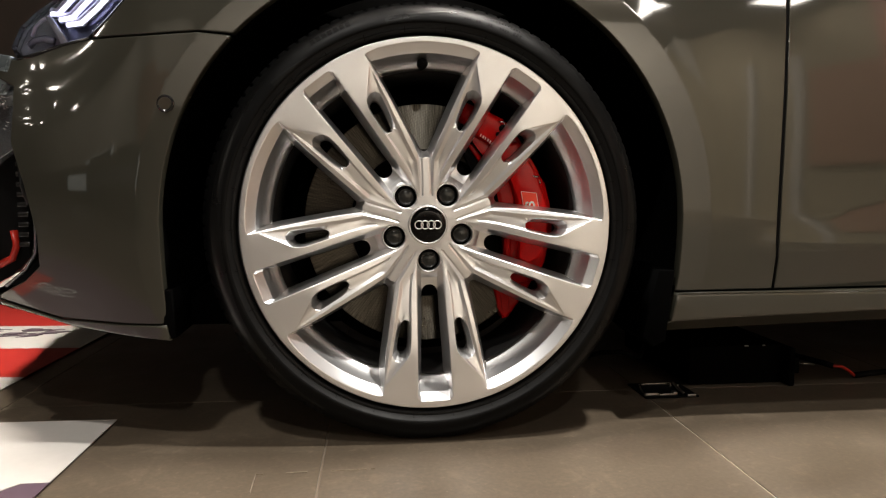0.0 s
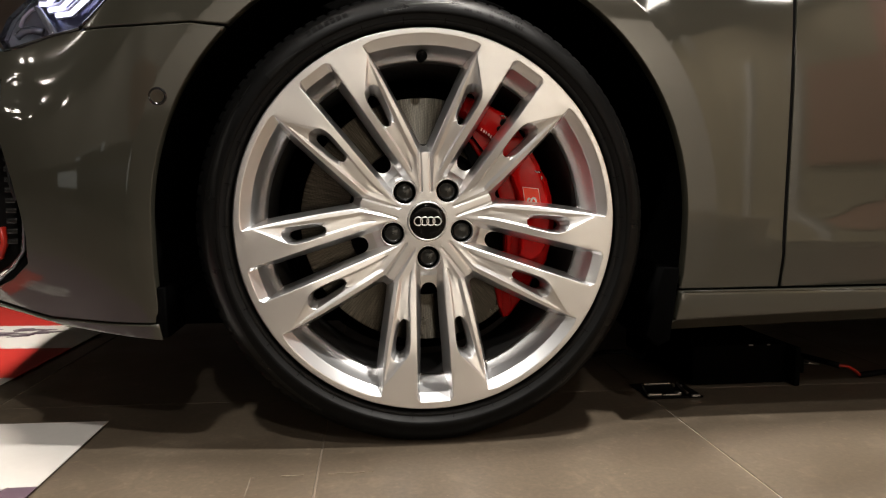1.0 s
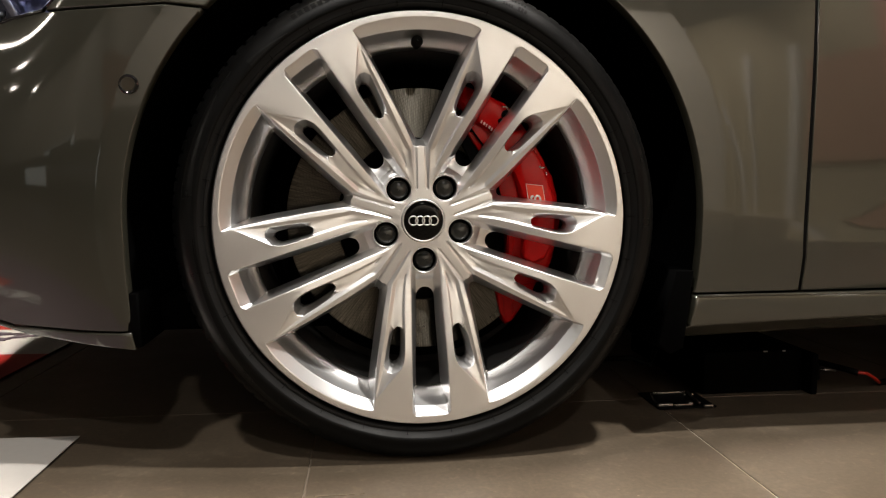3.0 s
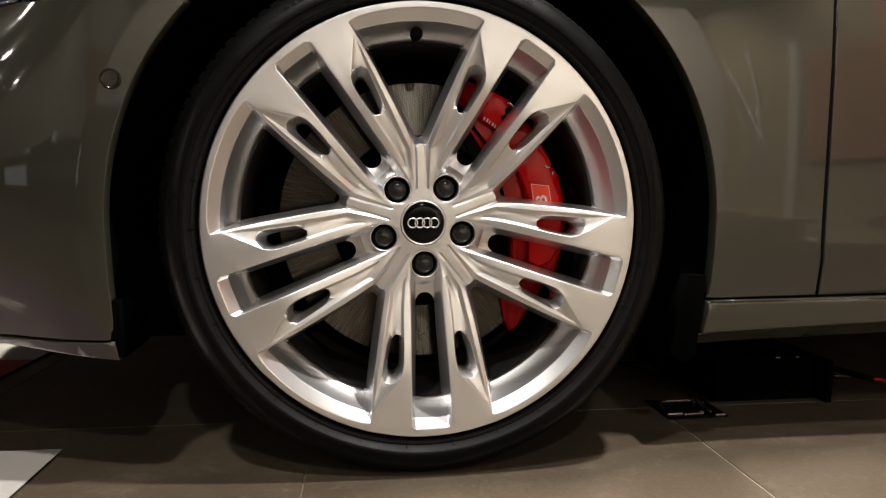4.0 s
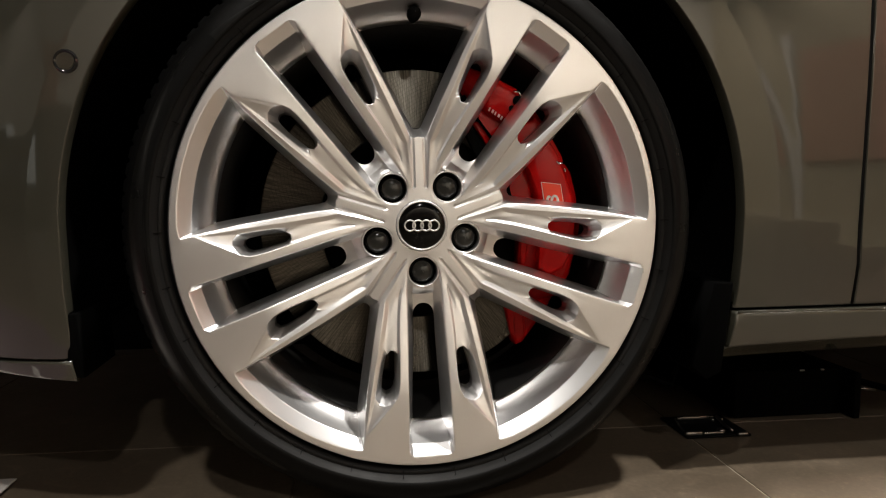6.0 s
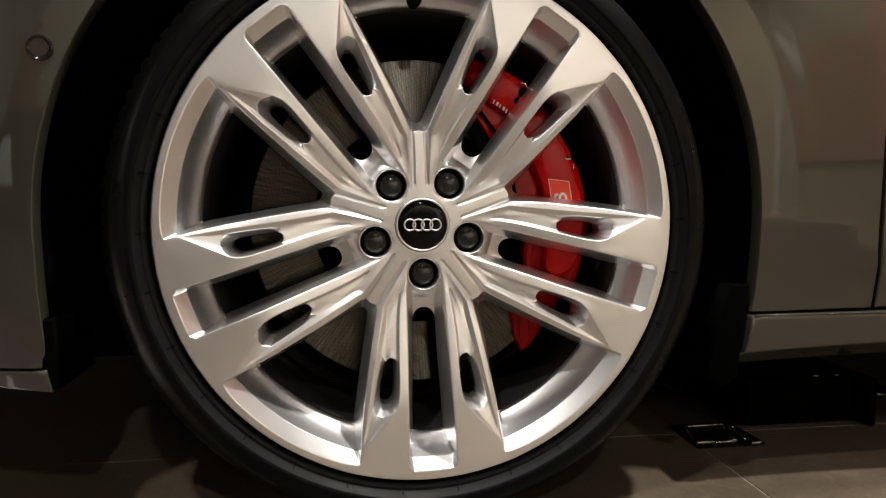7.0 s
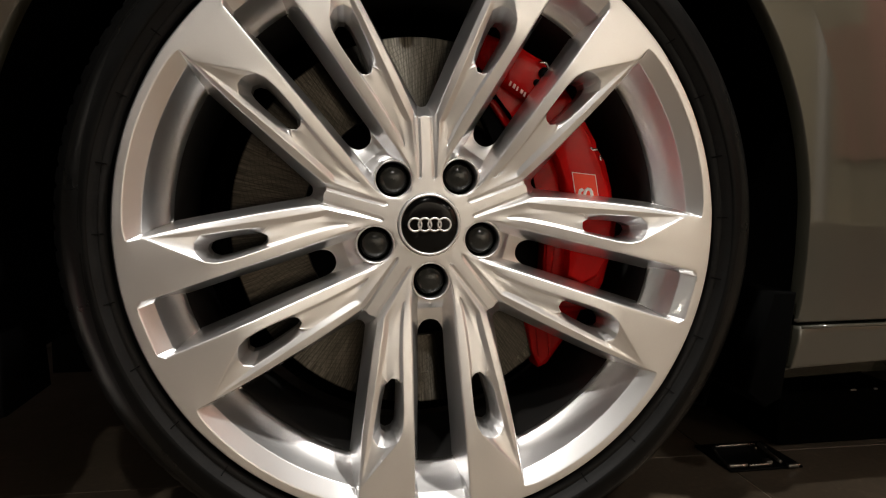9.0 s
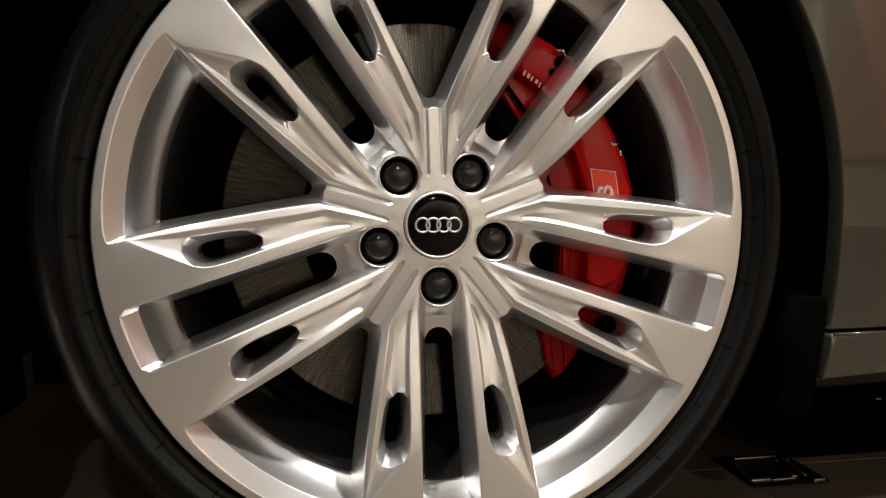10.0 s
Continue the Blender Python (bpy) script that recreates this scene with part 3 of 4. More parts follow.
# Centre cap with its ring and four linked rings as plain shapes.
cap = revolve([(0.0003, 0.0203), (0.010, 0.0203), (0.020, 0.0205), (0.0266, 0.0210), (0.0278, 0.0222), (0.0280, 0.030)], 64)
part("centre_cap", cap, CAP_BLACK, wheel, "gloss black centre cap", m=HUB_POSE)
part("cap_ring", revolve([(0.0277, 0.026), (0.0279, 0.0212), (0.0288, 0.0202), (0.0298, 0.0206), (0.0304, 0.0225), (0.0306, 0.032)], 64), EMBLEM, wheel, "thin chrome cap ring", m=HUB_POSE)
emblem = bmesh.new()
for i in range(4):
    cx = (i - 1.5) * 0.0096
    R, n, s = 0.0063, 28, 6
    rings = [[emblem.verts.new((cx + (R + 0.00105 * math.cos(2 * math.pi * q / s)) * math.sin(2 * math.pi * p / n), 0.0202 - 0.0008 * math.sin(2 * math.pi * q / s),
                                (R + 0.00105 * math.cos(2 * math.pi * q / s)) * math.cos(2 * math.pi * p / n))) for q in range(s)] for p in range(n)]
    for p in range(n):
        for q in range(s):
            emblem.faces.new((rings[p][q], rings[(p + 1) % n][q], rings[(p + 1) % n][(q + 1) % s], rings[p][(q + 1) % s]))
part("emblem", emblem, EMBLEM, wheel, "four small linked chrome rings", m=HUB_POSE)

# Wheel bolts: dark domed caps with a hexagon under the dome.
bolt_profile = [(0.0002, 0.0300), (0.0040, 0.0302), (0.0080, 0.0310), (0.0112, 0.0326), (0.0132, 0.0348), (0.0142, 0.0375), (0.0146, 0.0412), (0.0147, 0.0438)]


def bolt_shape(r, d, a):
    if 0.004 < r < 0.0143 and d < 0.0380:
        c = math.cos(((a + 0.2) % (math.pi / 3)) - math.pi / 6)
        r = r * (1 + 0.12 * (0.93 / c - 1 + 0.02))
    return r, d


bolt_mesh = None
for k in range(5):
    a = SPIN + math.pi / 5 + 2 * math.pi * k / 5
    m = HUB_POSE @ Matrix.Translation((0.056 * math.sin(a), 0, 0.056 * math.cos(a)))
    if bolt_mesh is None:
        first = sharp(part("wheel_bolt", revolve(bolt_profile, 36, shape=bolt_shape), BOLT, wheel, "dark plastic bolt cap", m=m), 50)
        bolt_mesh = first.data
    else:
        ob = first.copy()
        scene.collection.objects.link(ob)
        ob.matrix_basis = m
    part("bolt_collar", revolve([(0.0170, 0.0430), (0.0172, 0.0280), (0.0178, 0.0262), (0.0187, 0.0261), (0.0194, 0.0280), (0.0196, 0.0330)], 48), SILVER, wheel, m=m)
    # A black ring stands in for shade at the bottom of the pocket.
    part("bolt_gap_shade", revolve([(0.0140, 0.0432), (0.0171, 0.0426)], 36), LINER, wheel, "dark ring for shade round the bolt", m=m)
# Valve.
valve = revolve([(0.0002, 0.000), (0.0050, 0.0010), (0.0076, 0.0040), (0.0084, 0.0080), (0.0080, 0.018), (0.0062, 0.020), (0.0062, 0.032)], 24)
part("valve", valve, BLACK_PLASTIC, wheel, "black valve cap", m=HUB_POSE @ Matrix.Translation((-0.0075, 0.016, 0.2500)))

# Brake disc and its hat.
disc = revolve([(0.1225, 0.106), (0.1235, 0.1000), (0.1965, 0.1000), (0.1980, 0.1012), (0.1980, 0.1085), (0.1900, 0.1100), (0.1900, 0.1230), (0.1980, 0.1245), (0.1980, 0.1330), (0.1225, 0.1340)], 160)
brake_disc = sharp(part("brake_disc", disc, DISC, car, "grey iron brake disc with crosshatched face", m=HUB_POSE), 30)
hat = revolve([(0.002, 0.060), (0.075, 0.060), (0.082, 0.066), (0.086, 0.100), (0.1190, 0.1050), (0.1228, 0.1065)], 96)
sharp(part("disc_hat", hat, BLACK_PLASTIC, brake_disc, "black disc hat", m=HUB_POSE), 30)
shield = revolve([(0.06, 0.160), (0.215, 0.160), (0.222, 0.150)], 96)
part("dust_shield", shield, LINER, car, "black dust shield behind the disc", m=HUB_POSE)

# Caliper: a deep body, a domed face, a bridge with painted glints over the disc, a tapering foot.
body_outline = [(0.058, 0.172), (0.066, 0.198), (0.098, 0.186), (0.128, 0.172), (0.141, 0.156), (0.158, 0.132), (0.172, 0.110), (0.186, 0.086), (0.200, 0.066), (0.208, 0.036),
                (0.2105, 0.002), (0.207, -0.034), (0.200, -0.066), (0.184, -0.096), (0.150, -0.100), (0.124, -0.086), (0.129, -0.052), (0.131, 0.000), (0.128, 0.046), (0.112, 0.088), (0.086, 0.138)]
caliper = sharp(part("brake_caliper", solid(None, body_outline, 0.064, 0.135, 0.010, 5), CALIPER, car, "glossy red brake caliper", m=HUB_POSE), 60)


def domed(outline, front, rim, back, steps=7):
    """A casting of an outline in x and z that swells from its rim to a rounded front."""
    bm = bmesh.new()
    cx, cz = sum(p[0] for p in outline) / len(outline), sum(p[1] for p in outline) / len(outline)
    fine = [(x0 + (x1 - x0) * k / 3, z0 + (z1 - z0) * k / 3) for (x0, z0), (x1, z1) in zip(outline, outline[1:] + outline[:1]) for k in range(3)]
    rows = [[bm.verts.new((x, back, z)) for x, z in fine]]
    for i in range(steps + 1):
        a = math.pi / 2 * i / steps
        inset, y = 0.0075 * (1 - math.cos(a)), rim + (front - rim) * math.sin(a)
        row = []
        for x, z in fine:
            d = math.hypot(x - cx, z - cz)
            row.append(bm.verts.new((x + (cx - x) * inset / d, y, z + (cz - z) * inset / d)))
        rows.append(row)
    for p, q in zip(rows, rows[1:]):
        for i in range(len(fine)):
            j = (i + 1) % len(fine)
            bm.faces.new((p[i], p[j], q[j], q[i]))
    bm.faces.new(rows[-1])
    return bm


face_outline = [(0.112, 0.104), (0.130, 0.130), (0.148, 0.134), (0.163, 0.110), (0.1758, 0.0915), (0.1885, 0.0640), (0.1992, 0.036), (0.2033, 0.0088), (0.2010, -0.0116), (0.1965, -0.0389),
                (0.1847, -0.0594), (0.1657, -0.0680), (0.1515, -0.0600), (0.1520, -0.0315), (0.1530, -0.0044), (0.1440, 0.0494), (0.1358, 0.0727)]
part("caliper_face", domed(face_outline, 0.0475, 0.060, 0.075), CALIPER, caliper, m=HUB_POSE)
bridge = [(0.0800, 0.1430), (0.0830, 0.1800), (0.0960, 0.1840), (0.1180, 0.1720), (0.1330, 0.1600), (0.1386, 0.1466), (0.1112, 0.1245)]
part("caliper_bridge", domed(bridge, 0.0500, 0.062, 0.075), CALIPER, caliper, m=HUB_POSE)
pad = [(0.062, 0.165), (0.086, 0.138), (0.110, 0.088), (0.126, 0.046), (0.129, 0.0), (0.127, -0.052), (0.120, -0.095), (0.102, -0.085), (0.099, -0.03), (0.099, 0.03), (0.086, 0.075), (0.062, 0.120), (0.046, 0.150)]
sharp(part("brake_pad", solid(None, pad, 0.080, 0.098, 0.003, 2), BLACK_PLASTIC, caliper, "black brake pad", m=HUB_POSE), 50)
strip = [(0.0700, 0.1300), (0.0790, 0.1300), (0.1010, 0.1000), (0.0930, 0.0960)]
sharp(part("pad_strip", solid(None, strip, 0.074, 0.090, 0.002, 3), CALIPER, caliper, m=HUB_POSE), 50)
foot = [(0.1180, -0.0800), (0.1158, -0.1030), (0.1256, -0.1457), (0.1330, -0.1640), (0.1430, -0.1600), (0.1738, -0.1187), (0.1880, -0.0900), (0.1640, -0.0830)]
sharp(part("caliper_foot", solid(None, foot, 0.090, 0.125, 0.006, 4), CALIPER, caliper, m=HUB_POSE), 60)
for x0, x1 in ((0.1255, 0.1300), (0.1380, 0.1440)):
    rib = [(x0, -0.088), (x1, -0.088), (x1 + 0.002, -0.150), (x0 + 0.006, -0.150)]
    sharp(part("caliper_rib", solid(None, rib, 0.0865, 0.095, 0.0025, 3), CALIPER, caliper, m=HUB_POSE), 60)
spine = [(0.1330, 0.026), (0.1390, 0.030), (0.1420, -0.020), (0.1360, -0.070), (0.1300, -0.070), (0.1320, -0.020)]
sharp(part("caliper_rib", solid(None, spine, 0.060, 0.070, 0.003, 3), CALIPER, caliper, m=HUB_POSE), 60)
part("retaining_pin", revolve([(0.0002, 0.0440), (0.0044, 0.0445), (0.0062, 0.0470), (0.0064, 0.066)], 20), BLACK_PLASTIC, caliper, "dark pin", m=HUB_POSE @ Matrix.Translation((0.1240, 0, 0.1535)))
part("retaining_pin", revolve([(0.0002, 0.0470), (0.0030, 0.0475), (0.0040, 0.0490), (0.0042, 0.066)], 20), BLACK_PLASTIC, caliper, m=HUB_POSE @ Matrix.Translation((0.1165, 0, 0.1440)))
# Chrome bars imitate the white glints beside the pin and on the ledge.
part("pin_glint", tube([(0.117, 0.047, 0.1640), (0.124, 0.043, 0.1635), (0.127, 0.045, 0.158)], 0.0013), CHROME, caliper, "small bright bar in place of a glint", m=HUB_POSE)
part("ledge_glint", tube([(0.1740, 0.0475, 0.0785), (0.1765, 0.0465, 0.0760), (0.1835, 0.0475, 0.0765)], 0.0016), CHROME, caliper, "small bright bar in place of a glint", m=HUB_POSE)
part("ledge_glint", tube([(0.1850, 0.0485, 0.0700), (0.1862, 0.0490, 0.0650)], 0.0014), CHROME, caliper, m=HUB_POSE)
# Pale bars imitate glints on the raised lettering of the bridge.
for i, (w, h) in enumerate(((0.0018, 0.0044), (0.0024, 0.0040), (0.0014, 0.0040), (0.0026, 0.0036), (0.0018, 0.0044), (0.0022, 0.0040))):
    x, z = 0.0885 + i * 0.0038, 0.1455 - i * 0.0027
    part("cast_mark_glint", solid(None, [(x, z), (x + w * 0.9, z - w * 0.6), (x + w * 0.9 - h * 0.45, z - w * 0.6 - h), (x - h * 0.45, z - h)], 0.0496, 0.0510), MARK_GLINT, caliper, "small pale bar for a glint on cast lettering", smooth=False, m=HUB_POSE)
frame_line = [(0.1539, 0.0528), (0.1798, 0.0500), (0.1837, 0.0262), (0.1578, 0.0278)]
inner = [(0.1547, 0.0520), (0.1791, 0.0493), (0.1829, 0.0269), (0.1585, 0.0285)]
part("badge_outline", solid(None, frame_line, 0.0468, 0.0482), BADGE_WHITE, caliper, "thin pale badge outline", smooth=False, m=HUB_POSE)
part("badge", solid(None, inner, 0.0464, 0.0482), BADGE_RED, caliper, "orange-red square badge", smooth=False, m=HUB_POSE)
hook = [(0.1657, 0.0330), (0.1645, 0.0346), (0.1630, 0.0340), (0.1623, 0.0315), (0.1625, 0.0270), (0.1628, 0.0220), (0.1622, 0.0190)]
arch = [(0.1672, 0.0195), (0.1674, 0.0240), (0.1678, 0.0300), (0.1690, 0.0335), (0.1712, 0.0352), (0.1738, 0.0345), (0.1754, 0.0318), (0.1764, 0.0265), (0.1772, 0.0205)]
for line in (hook, arch):
    part("badge_stroke", tube([(x, 0.0464, z) for x, z in line], 0.0017, 10), BADGE_WHITE, caliper, "pale curved badge stroke", m=HUB_POSE)

# ---------------------------------------------------------------- body panels
from mathutils.geometry import delaunay_2d_cdt

ARCH_X, ARCH_Z, ARCH_R = 0.0125, 0.342, 0.4158


def flare_radius(x):
    return 0.450 + 0.017 * smoothstep(-0.15, 0.15, x)


def side_y(x, z):
    """How far in the painted side lies at a place along the car and a height."""
    y = 0.0235 + 0.043 * x
    if x < -0.40:
        y += 0.95 * (-0.40 - x) ** 2
    y += 0.20 * max(0.0, z - 0.52) ** 2
    y += 0.28 * max(0.0, 0.34 - z) ** 2
    y += 0.45 * smoothstep(-0.40, -0.56, x) * (z - 0.40) ** 2
    # The rolled lip of the arch stands proud of the side and ends in a crease.
    rho, edge = math.hypot(x - ARCH_X, z - ARCH_Z), flare_radius(x)
    if rho < edge:
        y += 0.0016 * (edge - rho) / (edge - ARCH_R)
    else:
        y += 0.018 * (rho - edge) * (1 - smoothstep(0.0, 0.04, rho - edge))
    # A low ridge along the sill, growing to the rear.
    if x > 0.45:
        h, top = 0.0075 * smoothstep(0.46, 0.95, x), 0.292 + 0.28 * max(0.0, x - 0.5) * 0.9 + 0.02
        if z > 0.288:
            y -= h * (1 - smoothstep(0.288, top, z))
        else:
            y -= h * (1 - (0.288 - z) / 0.062)
    # A shallow pocket at the front corner.
    e = ((x + 0.592) / 0.040) ** 2 + ((z - 0.522) / 0.026) ** 2
    y += 0.0006 * (1 - smoothstep(0.2, 1.0, e))
    return y


def inside(poly, x, z):
    hit = False
    for (x0, z0), (x1, z1) in zip(poly, poly[1:] + poly[:1]):
        if (z0 > z) != (z1 > z) and x < (x1 - x0) * (z - z0) / (z1 - z0) + x0:
            hit = not hit
    return hit


def edge_distance(poly, x, z):
    best = 9.0
    for (x0, z0), (x1, z1) in zip(poly, poly[1:] + poly[:1]):
        dx, dz = x1 - x0, z1 - z0
        t = min(max(((x - x0) * dx + (z - z0) * dz) / (dx * dx + dz * dz + 1e-12), 0), 1)
        best = min(best, math.hypot(x - x0 - t * dx, z - z0 - t * dz))
    return best


def dense(poly, step):
    out = []
    for (x0, z0), (x1, z1) in zip(poly, poly[1:] + poly[:1]):
        n = max(1, int(math.hypot(x1 - x0, z1 - z0) / step))
        out += [(x0 + (x1 - x0) * i / n, z0 + (z1 - z0) * i / n) for i in range(n)]
    return out


def panel(outline, depth_of, step=0.014, fold=0.02, rounding=0.0015, creases=()):
    """A pressed sheet panel: its outline in x and z, laid on a curved side, with rolled edges."""
    poly = dense(outline, 0.0048)
    pts = list(poly)
    c = len(poly)
    for off in (0.0007, 0.0015, 0.0035, 0.007):
        for i in range(c):
            (xa, za), (xb, zb) = poly[i - 1], poly[(i + 1) % c]
            L = math.hypot(xb - xa, zb - za) + 1e-9
            nx, nz = -(zb - za) / L, (xb - xa) / L
            for s in (1, -1):
                x, z = poly[i][0] + s * nx * off, poly[i][1] + s * nz * off
                if inside(outline, x, z) and edge_distance(outline, x, z) > off * 0.8:
                    pts.append((x, z))
                    break
    xs, zs = [p[0] for p in outline], [p[1] for p in outline]
    for i in range(int((max(xs) - min(xs)) / step) + 1):
        for j in range(int((max(zs) - min(zs)) / step) + 1):
            x, z = min(xs) + (i + 0.5 * (j % 2)) * step, min(zs) + j * step
            if inside(outline, x, z) and edge_distance(outline, x, z) > 0.0105:
                pts.append((x, z))
    for line in creases:
        pts += [p for p in line if inside(outline, *p) and edge_distance(outline, *p) > 0.0105]
    v, e, f, *_ = delaunay_2d_cdt([Vector(p) for p in pts], [(i, (i + 1) % c) for i in range(c)], [], 1, 1e-5)
    bm = bmesh.new()
    vs = []
    for p in v:
        d = edge_distance(outline, p.x, p.y)
        t = max(0.0, 1 - d / rounding)
        vs.append(bm.verts.new((p.x, depth_of(p.x, p.y) + rounding * 0.6 * t * t, p.y)))
    for tri in f:
        bm.faces.new([vs[i] for i in tri])
    rim = [ed for ed in bm.edges if len(ed.link_faces) == 1]
    made = bmesh.ops.extrude_edge_only(bm, edges=rim)["geom"]
    for q in made:
        if isinstance(q, bmesh.types.BMVert):
            q.co.y += fold
    return bm


def true_normals(ob, depth_of, outline, rounding=0.0015):
    """Shade a panel by the slope of the surface that it lies on and of its rolled rim."""
    h, out = 0.0006, []
    for v in ob.data.vertices:
        x, y, z = v.co
        d = edge_distance(outline, x, z)
        t = max(0.0, 1 - d / rounding)
        if abs(y - depth_of(x, z) - rounding * 0.6 * t * t) > 4e-5:
            out.append(Vector((0, 0, 0)))
            continue
        nx, nz = (depth_of(x + h, z) - depth_of(x - h, z)) / (2 * h), (depth_of(x, z + h) - depth_of(x, z - h)) / (2 * h)
        if t > 0:
            ex, ez = to_edge(outline, x, z)
            nx, nz = nx + 1.2 * t * ex, nz + 1.2 * t * ez
        out.append(Vector((nx, -1, nz)).normalized())
    ob.data.normals_split_custom_set_from_vertices(out)
    return ob


def to_edge(poly, x, z):
    """The direction out across the nearest side of an outline."""
    best, way = 9.0, (0, 0)
    for (x0, z0), (x1, z1) in zip(poly, poly[1:] + poly[:1]):
        dx, dz = x1 - x0, z1 - z0
        L = math.hypot(dx, dz) + 1e-12
        t = min(max(((x - x0) * dx + (z - z0) * dz) / L ** 2, 0), 1)
        d = math.hypot(x - x0 - t * dx, z - z0 - t * dz)
        if d < best:
            nx, nz = -dz / L, dx / L
            s = -1 if inside(poly, (x0 + x1) / 2 + nx * 5e-4, (z0 + z1) / 2 + nz * 5e-4) else 1
            best, way = d, (s * nx, s * nz)
    return way


def arch_points(a0, a1, n, r=ARCH_R):
    """Points on the wheel arch, degrees clockwise from the top."""
    return [(ARCH_X + r * math.sin(radians(a0 + (a1 - a0) * i / n)), ARCH_Z + r * math.cos(radians(a0 + (a1 - a0) * i / n))) for i in range(n + 1)]


flare_line = [(ARCH_X + (flare_radius(math.sin(radians(a / 2)) ) + o) * math.sin(radians(a / 2)), ARCH_Z + (flare_radius(math.sin(radians(a / 2))) + o) * math.cos(radians(a / 2)))
              for a in range(-230, 231, 3) for o in (-0.002, 0.0, 0.002)]
sill_line = [(0.45 + 0.012 * i, 0.288 + o) for i in range(105) for o in (-0.002, 0.0, 0.002)]
fender = arch_points(-46.6, 90, 110) + [(0.4276, 0.300), (0.4248, 0.250), (0.4210, 0.2255), (0.5960, 0.2255), (0.5995, 0.28), (0.5985, 0.30), (0.6015, 0.5), (0.6040, 0.72), (0.600, 0.80), (-0.330, 0.80), (-0.355, 0.772),
                                         (-0.4395, 0.6735), (-0.4645, 0.6475), (-0.4930, 0.6190), (-0.418, 0.6222), (-0.341, 0.6301)]
true_normals(sharp(part("front_fender", panel(fender, side_y, creases=(flare_line, sill_line)), PAINT, car, "glossy dark grey fender"), 28), side_y, fender)
door = [(0.6020, 0.2255), (0.6055, 0.28), (0.6045, 0.30), (0.6075, 0.5), (0.6100, 0.72), (0.606, 0.80), (1.70, 0.80), (1.70, 0.2255)]
true_normals(sharp(part("front_door", panel(door, side_y, 0.022, creases=(sill_line,)), PAINT, car, "glossy dark grey door"), 28), side_y, door)
# A black strip stands in for the shade inside the door gap.
part("door_gap_shade", tube([(x, side_y(x, z) + 0.0052, z) for x, z in ((0.5990, 0.2255), (0.6025, 0.28), (0.6015, 0.30), (0.6030, 0.40), (0.6045, 0.5), (0.6058, 0.61), (0.6070, 0.72), (0.603, 0.80))], 0.0042, 12), BLACK_PLASTIC, car, "black strip for the shade in the door gap")
bumper = arch_points(-47.4, -90, 36) + [(-0.4020, 0.2752), (-0.3975, 0.1950), (-0.4070, 0.1935), (-0.4640, 0.1950), (-0.5620, 0.2005), (-0.6075, 0.2130), (-0.6660, 0.2280), (-0.6640, 0.2345),
                                          (-0.6148, 0.2581), (-0.5880, 0.2810), (-0.5874, 0.3258), (-0.5938, 0.3596), (-0.6031, 0.4016), (-0.6144, 0.4394), (-0.6229, 0.4688), (-0.6182, 0.5189), (-0.6172, 0.5500),
                                          (-0.6700, 0.5780), (-0.6700, 0.5950), (-0.6122, 0.5890), (-0.5844, 0.5930), (-0.5400, 0.6077), (-0.4978, 0.6151), (-0.418, 0.6188), (-0.341, 0.6267)]
true_normals(sharp(part("front_bumper", panel(bumper, side_y, creases=(flare_line,)), PAINT, car, "glossy dark grey bumper corner"), 28), side_y, bumper)
lip = [(-0.3980, 0.1925), (-0.4070, 0.1912), (-0.4640, 0.1925), (-0.5620, 0.1980), (-0.6075, 0.2105), (-0.6660, 0.2255), (-0.6640, 0.2190), (-0.6075, 0.2060), (-0.5450, 0.1880), (-0.4870, 0.1800), (-0.3930, 0.1680)]
sharp(part("bumper_lip", panel(lip, lambda x, z: side_y(x, z) - 0.004, 0.012), PAINT, car, "painted lower bumper lip"), 50)
grille = [(-0.6215, 0.5450), (-0.7000, 0.5700), (-0.7000, 0.4300), (-0.6260, 0.4600), (-0.6225, 0.5189)]
part("grille_surround", panel(grille, lambda x, z: side_y(-0.61, z) + 0.012 + 0.9 * (-0.61 - x), 0.02), GREY_TRIM, car, "satin grey grille surround")

skirt_flare = lambda x: 0.024 * smoothstep(0.42, 0.95, x)
sill = [(0.4205, 0.2215), (1.70, 0.2215), (1.70, 0.1960), (0.80, 0.1870), (0.4130, 0.1735)]
sharp(part("side_skirt", panel(sill, lambda x, z: 0.0215 + 0.043 * x - skirt_flare(x) + 0.10 * abs(z - 0.205), 0.02, 0.05, 0.003), PAINT, car, "glossy dark grey side skirt"), 50)
part("skirt_bead", tube([(x, 0.0235 + 0.043 * x - skirt_flare(x), 0.2212) for x in [0.424 + 0.05 * i for i in range(26)]], 0.0019), PAINT, car, "rolled upper edge of the skirt")
under = [(0.4120, 0.1722), (0.80, 0.1857), (1.70, 0.1947), (1.70, 0.1600), (0.80, 0.1570), (0.4060, 0.1470)]
part("skirt_underside", panel(under, lambda x, z: 0.0310 + 0.043 * x - skirt_flare(x) + 1.6 * (0.173 + 0.034 * (x - 0.41) - z), 0.02, 0.25), PAINT, car, "dark lower edge of the side skirt")

# Wheel housing.
housing = bmesh.new()
for (x0, z0), (x1, z1) in zip(arch_points(-106, 112, 60, 0.424), arch_points(-106, 112, 60, 0.424)[1:]):
    rows = []
    for x, z in ((x0, z0), (x1, z1)):
        f = side_y(x, z)
        rows.append([housing.verts.new(p) for p in ((x, f + 0.006, z), (x, f + 0.03, z), (ARCH_X + (x - ARCH_X) * 1.02, 0.34, ARCH_Z + (z - ARCH_Z) * 1.02))])
    for j in range(2):
        housing.faces.new((rows[0][j], rows[1][j], rows[1][j + 1], rows[0][j + 1]))
bmesh.ops.remove_doubles(housing, verts=housing.verts[:], dist=1e-5)
